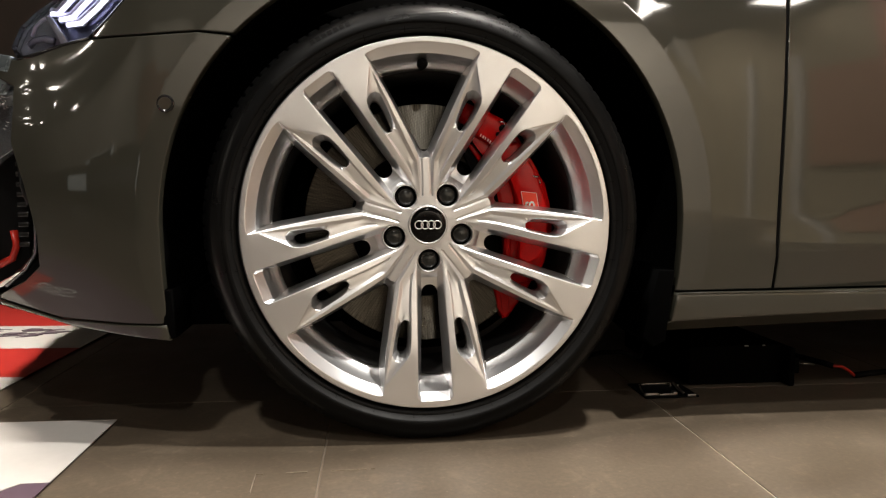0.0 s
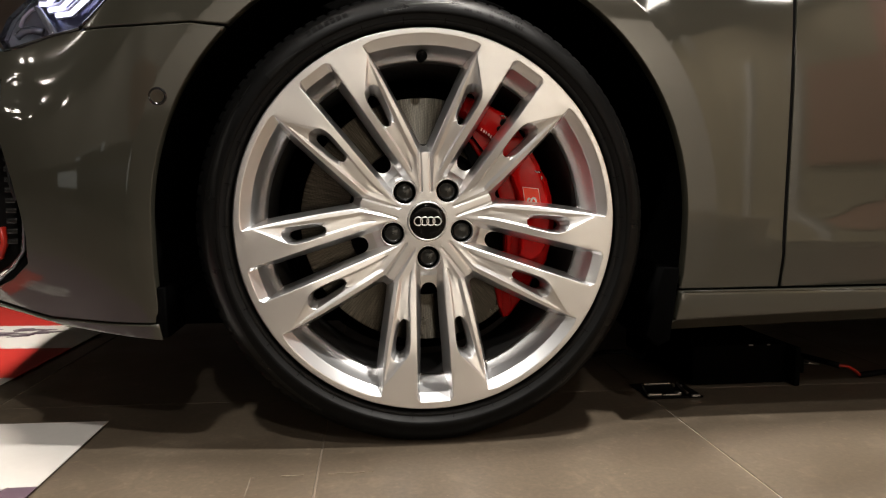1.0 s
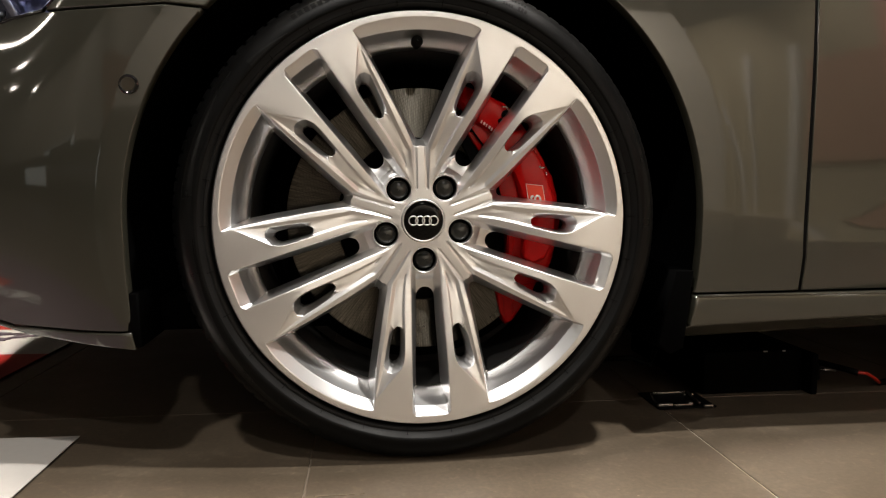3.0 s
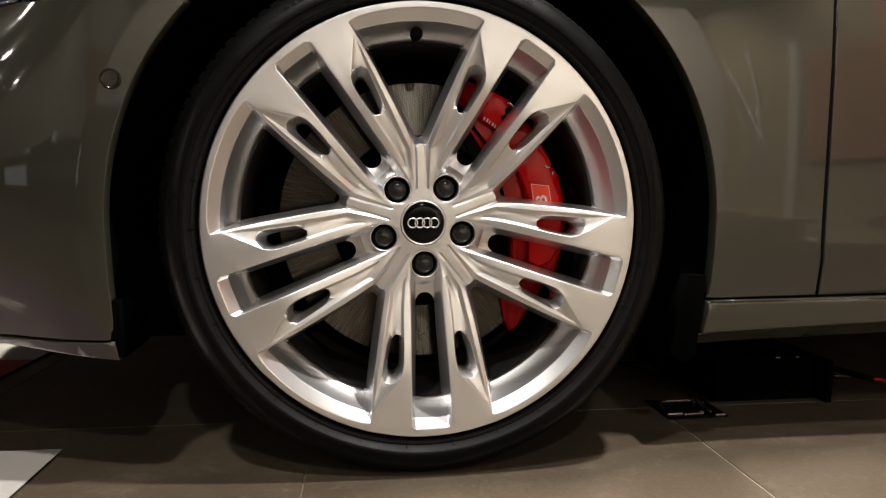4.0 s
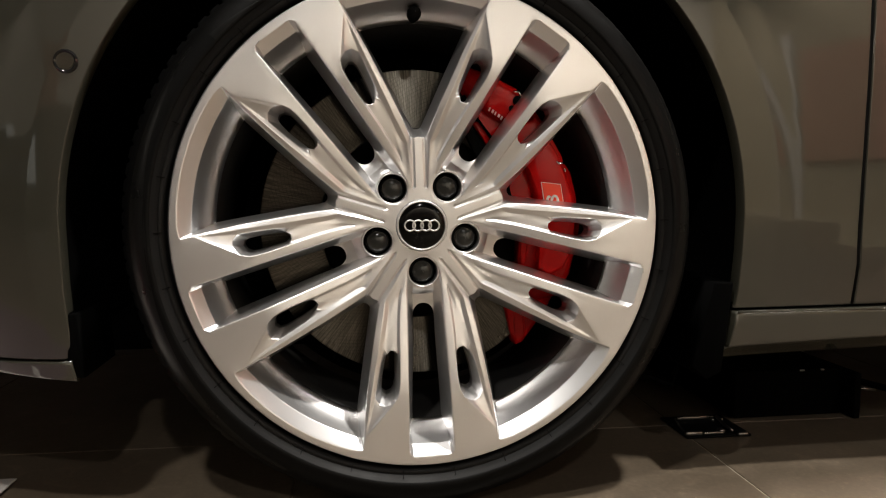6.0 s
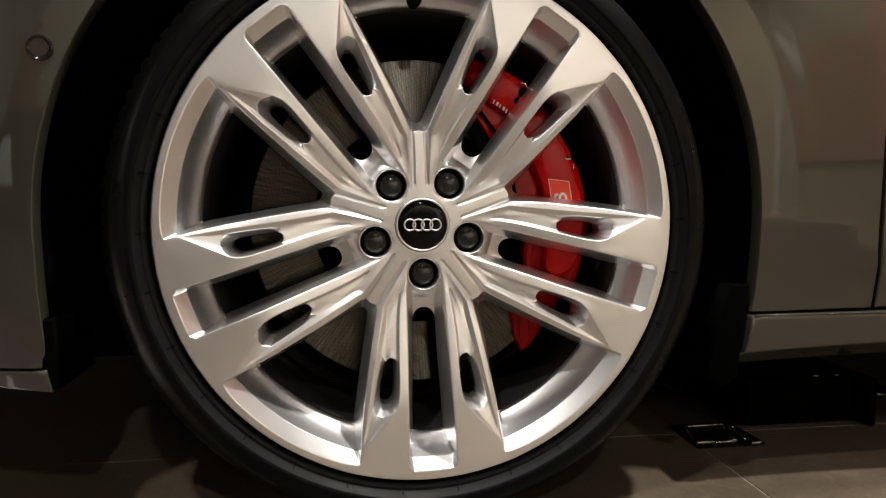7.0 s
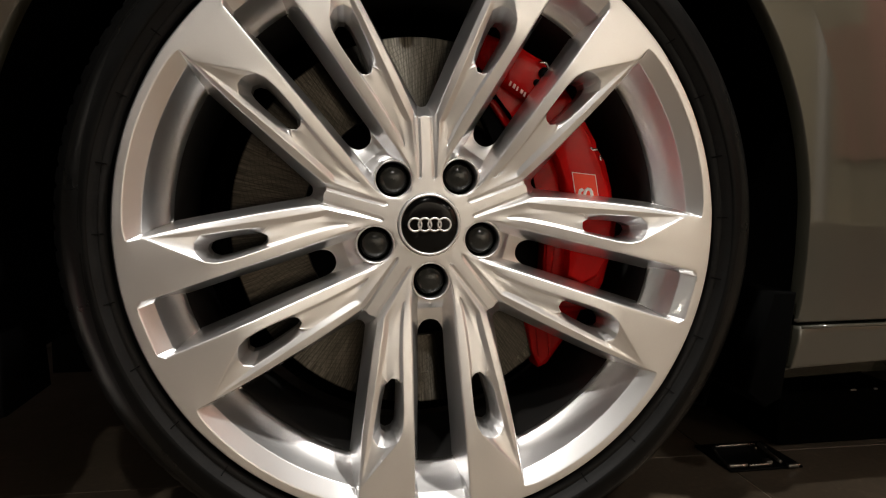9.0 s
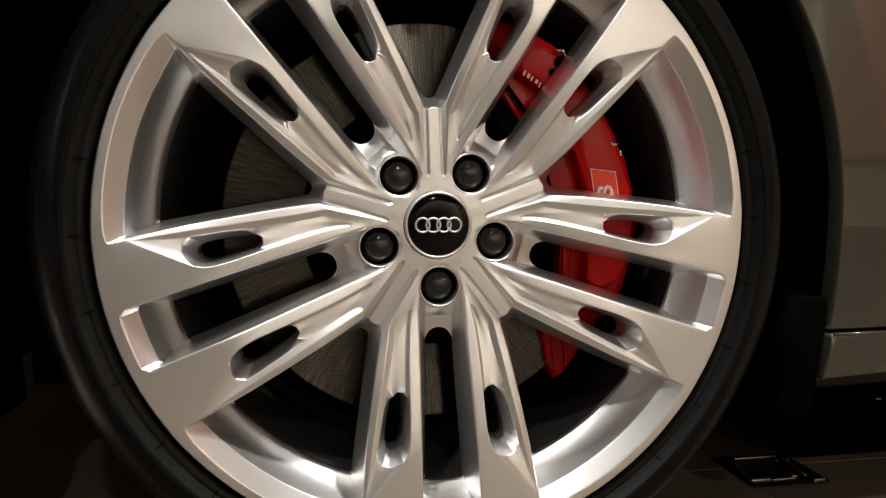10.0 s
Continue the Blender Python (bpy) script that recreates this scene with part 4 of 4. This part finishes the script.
part("arch_liner", housing, LINER, car, "black felt wheel arch liner")
part("inner_wall", box(bmesh.new(), -0.46, 0.46, 0.335, 0.345, 0.13, 0.80), LINER, car, "black wheel housing back")
flap = [(-0.4010, 0.2450), (-0.3900, 0.2450), (-0.3850, 0.1720), (-0.4060, 0.1700), (-0.4030, 0.19)]
part("front_flap", solid(None, flap, 0.012, 0.12, 0.002), LINER, car, "black plastic air flap ahead of the wheel")
rear = [(0.4180, 0.2600), (0.4050, 0.1400), (0.3850, 0.1300), (0.3640, 0.1480), (0.3900, 0.2600)]
part("rear_flap", solid(None, rear, 0.045, 0.20, 0.002), LINER, car, "black plastic flap behind the wheel")

# Body closed behind and below the panels; its long unseen rear blocks light.
shell = bmesh.new()
box(shell, -0.72, -0.47, 0.14, 1.70, 0.24, 0.60)
box(shell, -0.47, 0.47, 0.35, 1.55, 0.18, 0.795)
box(shell, 0.47, 3.40, 0.13, 1.70, 0.165, 0.795)
# Unseen tray, added to block lamp light leaking in through the intake.
tray_outline = [(-0.40, 0.035), (-0.50, 0.035), (-0.56, 0.048), (-0.61, 0.075), (-0.66, 0.105), (-0.75, 0.20), (-0.85, 0.42), (-0.92, 0.80), (-0.92, 1.70), (-0.40, 1.70)]
tray_bm = bmesh.new()
low, high = [[tray_bm.verts.new((x, y, z)) for x, y in tray_outline] for z in (0.207, 0.215)]
tray_bm.faces.new(low)
tray_bm.faces.new(high)
for i in range(len(low)):
    j = (i + 1) % len(low)
    tray_bm.faces.new((low[i], low[j], high[j], high[i]))
part("undertray", tray_bm, BLACK_PLASTIC, car, "unseen black undertray added to block light", smooth=False)
part("underbody", shell, BLACK_PLASTIC, car, "dark underbody", smooth=False)
bonnet = bmesh.new()
cols = []
for i in range(21):
    x = -0.72 + 4.12 * i / 20
    cols.append([bonnet.verts.new((x, side_y(max(x, -0.45), 0.8) + (1.74 - 0.02) * j / 12, 0.802 + 0.10 * math.sin(math.pi * j / 12) * smoothstep(-1.2, 0.2, x))) for j in range(13)])
for a, c in zip(cols, cols[1:]):
    for j in range(12):
        bonnet.faces.new((a[j], c[j], c[j + 1], a[j + 1]))
part("upper_body", bonnet, PAINT, car, "glossy dark grey upper body")

# Parking sensor in the bumper.
sx, sz = -0.388, 0.5225
sm = pose(sx, side_y(sx, sz), sz, 0, 0, 0)
ring = revolve([(0.0092, 0.002), (0.0095, -0.0008), (0.0112, -0.0018), (0.0130, -0.0004), (0.0132, 0.003)], 40)
sensor = sharp(part("parking_sensor", ring, GLOSS_BLACK, car, "round parking sensor with a dark ring", m=sm), 30)
sharp(part("sensor_face", revolve([(0.0002, -0.0010), (0.0082, -0.0010), (0.0086, -0.0006), (0.0087, 0.002)], 40), PAINT, sensor, "painted sensor face", m=sm), 25)

# Air intake at the bumper's corner.
part("intake_back", box(bmesh.new(), -0.95, -0.59, 0.20, 0.24, 0.22, 0.56), BLACK_PLASTIC, car, "black intake back")
blade = [(-0.6290, 0.4520), (-0.6180, 0.4450), (-0.6100, 0.3900), (-0.6160, 0.3700), (-0.6250, 0.4000)]
part("intake_blade", solid(None, blade, 0.070, 0.16, 0.003), GLOSS_BLACK, car, "gloss black intake blade")
part("intake_trim", tube([(-0.6240, 0.078, 0.4482), (-0.6130, 0.074, 0.4016), (-0.6060, 0.074, 0.342), (-0.6085, 0.076, 0.2986), (-0.6285, 0.086, 0.2715), (-0.6700, 0.110, 0.2425)], 0.0026), GREY_TRIM, car, "thin satin intake trim")
part("intake_splitter", tube([(-0.6110, 0.090, 0.3150), (-0.6180, 0.094, 0.2900), (-0.6400, 0.104, 0.2680), (-0.6900, 0.130, 0.2420)], 0.0055), CHROME, car, "bright intake splitter")
for i in range(9):
    part("intake_rib", box(bmesh.new(), -0.6480, -0.6320, 0.11, 0.14, 0.305 + i * 0.016, 0.313 + i * 0.016, 0.001), GLOSS_BLACK, car)
part("intake_red_strip", tube([(-0.664, 0.13, 0.33), (-0.660, 0.128, 0.305), (-0.668, 0.13, 0.285), (-0.70, 0.14, 0.27)], 0.006), WIRE_RED, car, "red strip inside the intake")

# Corner of the grille frame with bright studs behind it.
corner = [(-0.7200, 0.6150), (-0.6200, 0.5950), (-0.6255, 0.5770), (-0.6320, 0.5550), (-0.6470, 0.5430), (-0.7200, 0.5350)]
part("grille_corner", panel(corner, lambda x, z: 0.056 + 0.45 * max(0.0, -0.62 - x), 0.02, 0.03), BLUE_GREY, car, "blue-grey satin grille corner")
stud_rng = random.Random(11)
stud = None
for i in range(22):
    m = Matrix.Translation((-0.638 - 0.026 * stud_rng.random(), 0.072 + 0.01 * stud_rng.random(), 0.487 + 0.052 * stud_rng.random())) @ Euler((stud_rng.random(), stud_rng.random(), stud_rng.random())).to_matrix().to_4x4()
    if stud is None:
        stud_bm = bmesh.new()
        bmesh.ops.create_icosphere(stud_bm, subdivisions=1, radius=0.0017, matrix=Matrix.Diagonal((1.3, 1, 0.7, 1)))
        stud = part("grille_stud", stud_bm, CHROME, car, "tiny bright grille stud", smooth=False, m=m)
    else:
        ob = stud.copy()
        scene.collection.objects.link(ob)
        ob.matrix_basis = m

# Headlight.
hl = [(-0.6122, 0.5923), (-0.6227, 0.6083), (-0.6104, 0.6381), (-0.5886, 0.6590), (-0.5585, 0.6798), (-0.4300, 0.7700), (-0.3620, 0.7700), (-0.4440, 0.6722), (-0.4686, 0.6463), (-0.4978, 0.6194), (-0.5401, 0.6110), (-0.5844, 0.5963)]
lamp_y = lambda x, z: side_y(x, z) - 0.001
headlight = part("headlight", panel(hl, lambda x, z: lamp_y(x, z) + 0.050, 0.02, 0.03), LENS_GREY, car, "clear headlight with white light strips")
part("lens", panel(hl, lamp_y, 0.014, 0.05), GLASS, headlight, "clear glossy lens")
part("lower_trim", tube([(x, lamp_y(x, z) + 0.003, z) for x, z in ((-0.612, 0.5905), (-0.590, 0.5945), (-0.560, 0.603), (-0.540, 0.609), (-0.498, 0.6175))], 0.0030), GLOSS_BLACK, headlight, "black seal")
part("side_trim", tube([(x, lamp_y(x, z) + 0.004, z) for x, z in ((-0.4978, 0.6184), (-0.4686, 0.6450), (-0.444, 0.6705), (-0.364, 0.768))], 0.0026), GLOSS_BLACK, headlight, "black seal")
for pts in (((-0.5654, 0.6600), (-0.5530, 0.6595), (-0.5373, 0.6757), (-0.46, 0.745)), ((-0.5505, 0.6500), (-0.5300, 0.6525), (-0.5112, 0.6700), (-0.43, 0.742)), ((-0.5379, 0.6415), (-0.5150, 0.6430), (-0.4888, 0.6640), (-0.41, 0.74))):
    part("light_strip", tube([(x, lamp_y(x, z) + 0.020, z) for x, z in pts], 0.0038), DRL_GLOW, headlight, "glowing white light strip")
    part("strip_housing", tube([(x - 0.002, lamp_y(x, z) + 0.031, z + 0.003) for x, z in pts], 0.0085), LENS_PALE, headlight, "pale strip housing")
divider = [(-0.5720, 0.6560), (-0.5600, 0.6520), (-0.5360, 0.6160), (-0.5480, 0.6130)]
part("divider", solid(None, divider, lamp_y(-0.553, 0.635) + 0.014, lamp_y(-0.553, 0.635) + 0.05, 0.002), LENS_GREY, headlight, "grey divider inside the lamp")
part("side_marker", tube([(x, lamp_y(x, z) + 0.020, z) for x, z in ((-0.594, 0.626), (-0.590, 0.640), (-0.580, 0.650), (-0.566, 0.657))], 0.0030), LENS_PALE, headlight, "pale curved marker strip")
part("lamp_bezel", tube([(x, lamp_y(x, z) + 0.026, z) for x, z in ((-0.600, 0.612), (-0.590, 0.620), (-0.575, 0.622), (-0.560, 0.618))], 0.0060), LENS_GREY, headlight, "grey inner bezel")


# ---------------------------------------------------------------- floor graphics and things on the floor


def flat(name, poly, mat, z, label, group=""):
    bm = bmesh.new()
    f = [bm.verts.new((x, y, z)) for x, y in poly]
    k = [bm.verts.new((x, y, z - 0.0012)) for x, y in poly]
    bm.faces.new(f)
    c = len(poly)
    for i in range(c):
        bm.faces.new((f[i], k[i], k[(i + 1) % c], f[(i + 1) % c]))
    return tagged(part(name, bm, mat, smooth=False), label, "floor graphic", group)


flat("floor_graphic", [(-0.523, 0.148), (-0.525, -0.110), (-2.4, -0.09), (-2.4, 0.205)], WHITE_VINYL, 0.0045, "white vinyl floor graphic panel on the tiles")
flat("floor_graphic", [(-0.525, -0.110), (-0.525, -0.60), (-2.4, -0.60), (-2.4, -0.09)], PURPLE_VINYL, 0.0045, "dull purple vinyl floor graphic on the tiles")
flat("floor_graphic_stripe", [(-0.560, -0.112), (-0.585, -0.109), (-0.740, -0.30), (-0.700, -0.30)], WHITE_VINYL, 0.0062, "slanting white stripe on purple floor graphic")
flat("floor_graphic", [(-1.14, -0.112), (-1.12, -0.34), (-1.50, -0.34), (-1.50, -0.105)], RED_VINYL, 0.0062, "red vinyl floor graphic beside white curls")
for k in range(7):
    cx, cy, r0 = -0.955 - 0.034 * k, -0.245 - 0.012 * (k % 2) + 0.012 * (k // 3), 0.024 + 0.006 * (k % 3)
    sweep = 0.62 if k % 2 else 0.45
    arc = [(cx + r * math.cos(0.5 + sweep * i + 1.7 * k), cy + r * math.sin(0.5 + sweep * i + 1.7 * k)) for r, steps in ((r0, range(9)), (r0 * 0.62, range(8, -1, -1))) for i in steps]
    flat("floor_graphic_curl", arc, WHITE_VINYL, 0.0079, "white curl printed on the floor graphic", "printed curls")
ex = lambda y: -0.812 + 0.034 * (y - 0.353)
flat("floor_graphic", [(ex(0.20), 0.20), (ex(0.45), 0.449), (-2.6, 0.56), (-2.6, 0.30)], WHITE_VINYL, 0.0045, "white vinyl floor stripe beside the car")
flat("floor_graphic", [(ex(0.45), 0.449), (ex(0.71), 0.715), (-2.6, 0.83), (-2.6, 0.56)], RED_VINYL, 0.0045, "red vinyl floor stripe beside the car")
flat("floor_graphic", [(ex(0.71), 0.715), (ex(1.0), 1.000), (-2.6, 1.09), (-2.6, 0.83)], WHITE_VINYL, 0.0045, "white vinyl floor stripe beside the car")
flat("floor_graphic", [(ex(1.0), 1.000), (ex(1.6), 1.600), (-2.6, 1.70), (-2.6, 1.09)], RED_VINYL, 0.0045, "red vinyl floor stripe beside the car")
rng = random.Random(4)
for i in range(16):
    x, y = -0.96 - rng.random() * 0.22, 0.84 + rng.random() * 0.14
    w, h = 0.012 + rng.random() * 0.05, 0.008 + rng.random() * 0.02
    flat("floor_graphic_fleck", [(x, y), (x + w, y + 0.01), (x + w + 0.02, y + h), (x + 0.015, y + h + 0.006)], PURPLE_VINYL, 0.0062, "small dark fleck printed on the floor graphic", "printed flecks")

for x0, x1, y, w in ((-0.213, -0.183, -0.1045, 0.0016), (-0.150, -0.110, -0.1040, 0.0014), (-0.108, -0.100, -0.1035, 0.0012), (-0.094, -0.088, -0.1030, 0.0012), (-0.2545, -0.2440, -0.1050, 0.0012)):
    flat("tape_mark", [(x0, y - w / 2), (x1, y - w / 2), (x1, y + w / 2), (x0, y + w / 2)], SCUFF, 0.0013, "thin pale scuff line on the floor tile", "scuff lines")
flat("tape_mark", [(-0.2548, -0.105), (-0.2535, -0.105), (-0.2525, -0.165), (-0.2535, -0.165)], SCUFF, 0.0013, "thin pale scuff line on the floor tile", "scuff lines")

speck_rng, specks = random.Random(21), bmesh.new()
for i in range(170):
    x, y, r = -0.55 + 1.6 * speck_rng.random(), -0.36 + 0.48 * speck_rng.random() ** 1.4, 0.0005 + 0.0011 * speck_rng.random() ** 3
    turn = speck_rng.random() * 3
    specks.faces.new([specks.verts.new((x + r * (1 + 0.5 * speck_rng.random()) * math.cos(turn + k * 1.2566), y + r * math.sin(turn + k * 1.2566), 0.0012)) for k in range(5)])
tagged(part("floor_specks", specks, SCUFF, smooth=False), "tiny pale specks of dust on the floor tiles", "dust", kind="stuff")

tray = new("floor_box")
tray.location = (0.48, 0.21, 0)
tagged(tray, "open steel floor socket box let into the tiles", "floor socket")
part("box_base", box(bmesh.new(), 0.424, 0.530, 0.168, 0.262, 0.0008, 0.0040, 0.001), BLACK_PLASTIC, tray)
part("frame_bar", box(bmesh.new(), 0.446, 0.508, 0.243, 0.248, 0.004, 0.0085, 0.001), METAL, tray, "worn steel bar")
part("frame_bar", box(bmesh.new(), 0.424, 0.452, 0.172, 0.179, 0.004, 0.0100, 0.0015), METAL, tray)
part("frame_bar", box(bmesh.new(), 0.454, 0.487, 0.173, 0.178, 0.004, 0.0080, 0.001), METAL, tray)
part("frame_bar", tube([(0.426, 0.178, 0.006), (0.432, 0.21, 0.006), (0.442, 0.244, 0.006)], 0.0016), METAL, tray)
part("latch", tube([(0.510, 0.238, 0.009), (0.505, 0.205, 0.0075), (0.502, 0.176, 0.0075)], 0.0026), METAL, tray, "slanting steel latch")
part("latch", box(bmesh.new(), 0.482, 0.491, 0.176, 0.188, 0.004, 0.0095, 0.0012), METAL, tray)
part("socket", box(bmesh.new(), 0.506, 0.523, 0.164, 0.170, 0.003, 0.0080, 0.001), METAL, tray)
for x in (0.498, 0.513):
    part("screw", box(bmesh.new(), x, x + 0.0035, 0.228, 0.232, 0.004, 0.0085, 0.0008), METAL, tray)

supply = new("power_supply_box")
supply.location = (0.62, 0.4, 0)
tagged(supply, "black metal power supply box standing under the car", "power supply")
part("case", box(bmesh.new(), 0.545, 0.742, 0.245, 0.60, 0.001, 0.080, 0.004), MATTE_BLACK, supply)
part("end_plate", box(bmesh.new(), 0.7425, 0.754, 0.217, 0.60, 0.001, 0.078, 0.002), MATTE_BLACK, supply)
# Bright strips imitate glints along the upper edge of the case.
for x, w in ((0.660, 0.010), (0.700, 0.006)):
    part("edge_glint", box(bmesh.new(), x, x + w, 0.2445, 0.2475, 0.0775, 0.0798, 0.0006), METAL, supply, "bright metal strip in place of a glint")
tagged(part("cable", tube([(0.757, 0.42, 0.040), (0.81, 0.36, 0.036), (0.84, 0.255, 0.036), (0.85, 0.237, 0.034)], 0.006), BLACK_PLASTIC), "black power cable lying on the floor", "cable")
tagged(part("cable", tube([(0.915, 0.261, 0.006), (0.96, 0.27, 0.007), (1.0, 0.28, 0.006), (1.5, 0.2, 0.006)], 0.006), BLACK_PLASTIC), "black power cable lying on the floor", "cable")
tagged(part("red_cable", tube([(0.850, 0.239, 0.034), (0.875, 0.246, 0.030), (0.898, 0.255, 0.018), (0.915, 0.261, 0.006)], 0.0033), WIRE_RED), "short red cable under the car", "cable")
plug = new("plug")
plug.location = (0.80, 0.315, 0)
tagged(plug, "black plug with two bare metal prongs", "plug")
part("plug_body", box(bmesh.new(), 0.780, 0.822, 0.305, 0.327, 0.0008, 0.036, 0.003), BLACK_PLASTIC, plug)
part("prong", tube([(0.822, 0.311, 0.033), (0.842, 0.308, 0.031), (0.850, 0.307, 0.027)], 0.0030), METAL, plug, "bare metal prong")
part("prong", tube([(0.822, 0.317, 0.021), (0.860, 0.313, 0.018)], 0.0030), METAL, plug)
tagged(part("cable", tube([(0.36, 0.40, 0.02), (0.40, 0.36, 0.045), (0.44, 0.34, 0.050), (0.48, 0.34, 0.035), (0.50, 0.36, 0.06)], 0.005), BLACK_PLASTIC), "black power cable lying on the floor", "cable")

# ---------------------------------------------------------------- room
ROOM, WEST = 5.4, 14.0


def slab(name, x0, x1, y0, y1, z0, z1, mat, label=""):
    return tagged(part(name, box(bmesh.new(), x0, x1, y0, y1, z0, z1), mat, smooth=False), label, kind="structure")


slab("wall_north", -WEST, ROOM, ROOM - 0.6, ROOM - 0.4, 0, 3.3, WALL_DARK)
slab("wall_south", -WEST, ROOM, -8.7, -8.5, 0, 3.3, WALL)
slab("wall_west", -WEST - 0.2, -WEST, -8.5, ROOM - 0.4, 0, 3.3, WALL_DARK)
slab("wall_east", ROOM, ROOM + 0.2, -8.5, ROOM - 0.4, 0, 3.3, WALL_TAN)
slab("ceiling", -WEST - 0.2, ROOM + 0.2, -8.7, ROOM - 0.4, 3.3, 3.45, CEILING)
slab("wall_panel_1", ROOM - 0.05, ROOM - 0.003, -5.85, -4.82, 0.62, 2.05, WALL_BROWN)
slab("wall_panel_3", ROOM - 0.05, ROOM - 0.003, -4.80, -2.3, 0.62, 3.25, WALL_RED)
slab("trim_1", ROOM - 0.06, ROOM - 0.003, -6.12, -5.98, 0.0, 2.35, WHITE_VINYL)
slab("trim_2", ROOM - 0.06, ROOM - 0.003, -6.95, -6.85, 0.0, 2.35, WHITE_VINYL)
# Unseen dark panel, added to cut the light bounced off the lower wall.
slab("unseen_dark_panel", -WEST, 1.9, -8.44, -8.40, 0.0, 1.05, WALL_DARK)
slab("wall_panel_2", -3.6, -2.0, -8.497, -8.45, 1.06, 2.3, WALL_BROWN)

counter = new("display_counter")
counter.location = (-3.8, -5.4, 0)
tagged(counter, "dark display counter with lit white front panels", "counter")
part("body", box(bmesh.new(), -5.85, -1.75, -5.7, -5.1, 0.0, 0.80, 0.01), BLACK_PLASTIC, counter)
part("worktop", box(bmesh.new(), -5.90, -1.70, -5.75, -5.05, 0.802, 0.84, 0.006), GLOSS_BLACK, counter)
part("front_panel", box(bmesh.new(), -5.69, -4.53, -5.095, -5.08, 0.31, 0.66, 0.004), LIT_PANEL, counter)
part("front_panel", box(bmesh.new(), -2.30, -1.95, -5.095, -5.08, 0.33, 0.66, 0.004), LIT_PANEL, counter)
part("front_panel", box(bmesh.new(), -4.45, -2.40, -5.095, -5.08, 0.42, 0.62, 0.004), LENS_GREY, counter)
screen = new("counter_display")
screen.location = (-4.0, -5.4, 0.84)
tagged(screen, "dark display case with lit white edges on the counter", "display case")
part("case", box(bmesh.new(), -4.50, -3.45, -5.55, -5.25, 0.841, 0.955, 0.01), BLACK_PLASTIC, screen)
part("lit_edge", box(bmesh.new(), -4.75, -4.51, -5.50, -5.24, 0.841, 0.925, 0.01), LIT_PANEL, screen, "lit white end panel")
part("lit_edge", box(bmesh.new(), -4.50, -3.45, -5.50, -5.24, 0.957, 0.972, 0.004), LIT_PANEL, screen)
part("lit_edge", box(bmesh.new(), -3.44, -3.40, -5.50, -5.24, 0.841, 0.972, 0.004), LIT_PANEL, screen)

# Small ceiling spots.
spot = new("ceiling_spot")
spot.location = (-6.07, -2.94, 3.3)
tagged(spot, "small round ceiling spotlight", "spotlight", "ceiling spots")
sp = Matrix.Translation((-6.07, -2.94, 3.3)) @ pose(0, 0, 0, -90, 0, 0)
part("housing", revolve([(0.045, 0.0), (0.048, 0.09), (0.042, 0.09), (0.040, 0.06)], 20), BLACK_PLASTIC, spot, m=sp)
part("glow", revolve([(0.001, 0.150), (0.030, 0.146), (0.055, 0.128), (0.066, 0.100), (0.055, 0.080), (0.038, 0.070)], 20), LAMP_GLOW, spot, "bright round lamp", m=sp)
for x, y in ((-5.66, -3.14), (-7.37, -3.50), (-6.82, -4.55), (-8.58, -3.89), (-8.28, -4.04), (-10.07, -4.09), (-8.43, -5.99), (-8.63, -7.50),
             (-10.12, -6.31), (-10.46, -5.42), (-11.08, -6.07)):
    copy_thing(spot, Matrix.Translation((x, y, 3.3)))

# Floor: grout bed and tiles laid one by one.
floor = tagged(part("floor", box(bmesh.new(), -WEST, ROOM, -8.5, ROOM - 0.4, -0.06, -0.0016), GROUT, smooth=False), "beige-grey porcelain tiles with pale joints", kind="structure")
tile_bm = box(bmesh.new(), -0.2957, 0.2957, -0.29940, 0.29940, -0.008, 0.0, 0.0008)
tile = part("tile", tile_bm, TILE, floor, smooth=False)
TURN = radians(-0.9)
first = True
far = bmesh.new()
for i in range(-23, 10):
    for j in range(-15, 9):
        x, y = -0.163 + 0.297 + 0.594 * i, 0.24 + 0.3 + 0.6 * j
        c, s = math.cos(TURN), math.sin(TURN)
        at = Matrix.Translation((x * c - y * s, x * s + y * c, 0)) @ Matrix.Rotation(TURN, 4, "Z")
        p = at.translation
        if p.x > ROOM - 0.25 or p.x < 0.3 - WEST or p.y < -8.3 or p.y > ROOM - 0.75:
            continue
        if abs(i) > 6 or j < -8 or j > 5:
            bmesh.ops.create_grid(far, x_segments=1, y_segments=1, size=0.2955, matrix=at)
        elif first:
            tile.matrix_basis, first = at, False
        else:
            ob = tile.copy()
            scene.collection.objects.link(ob)
            ob.matrix_basis = at
tagged(part("far_tiles", far, TILE, floor, smooth=False), kind="stuff")
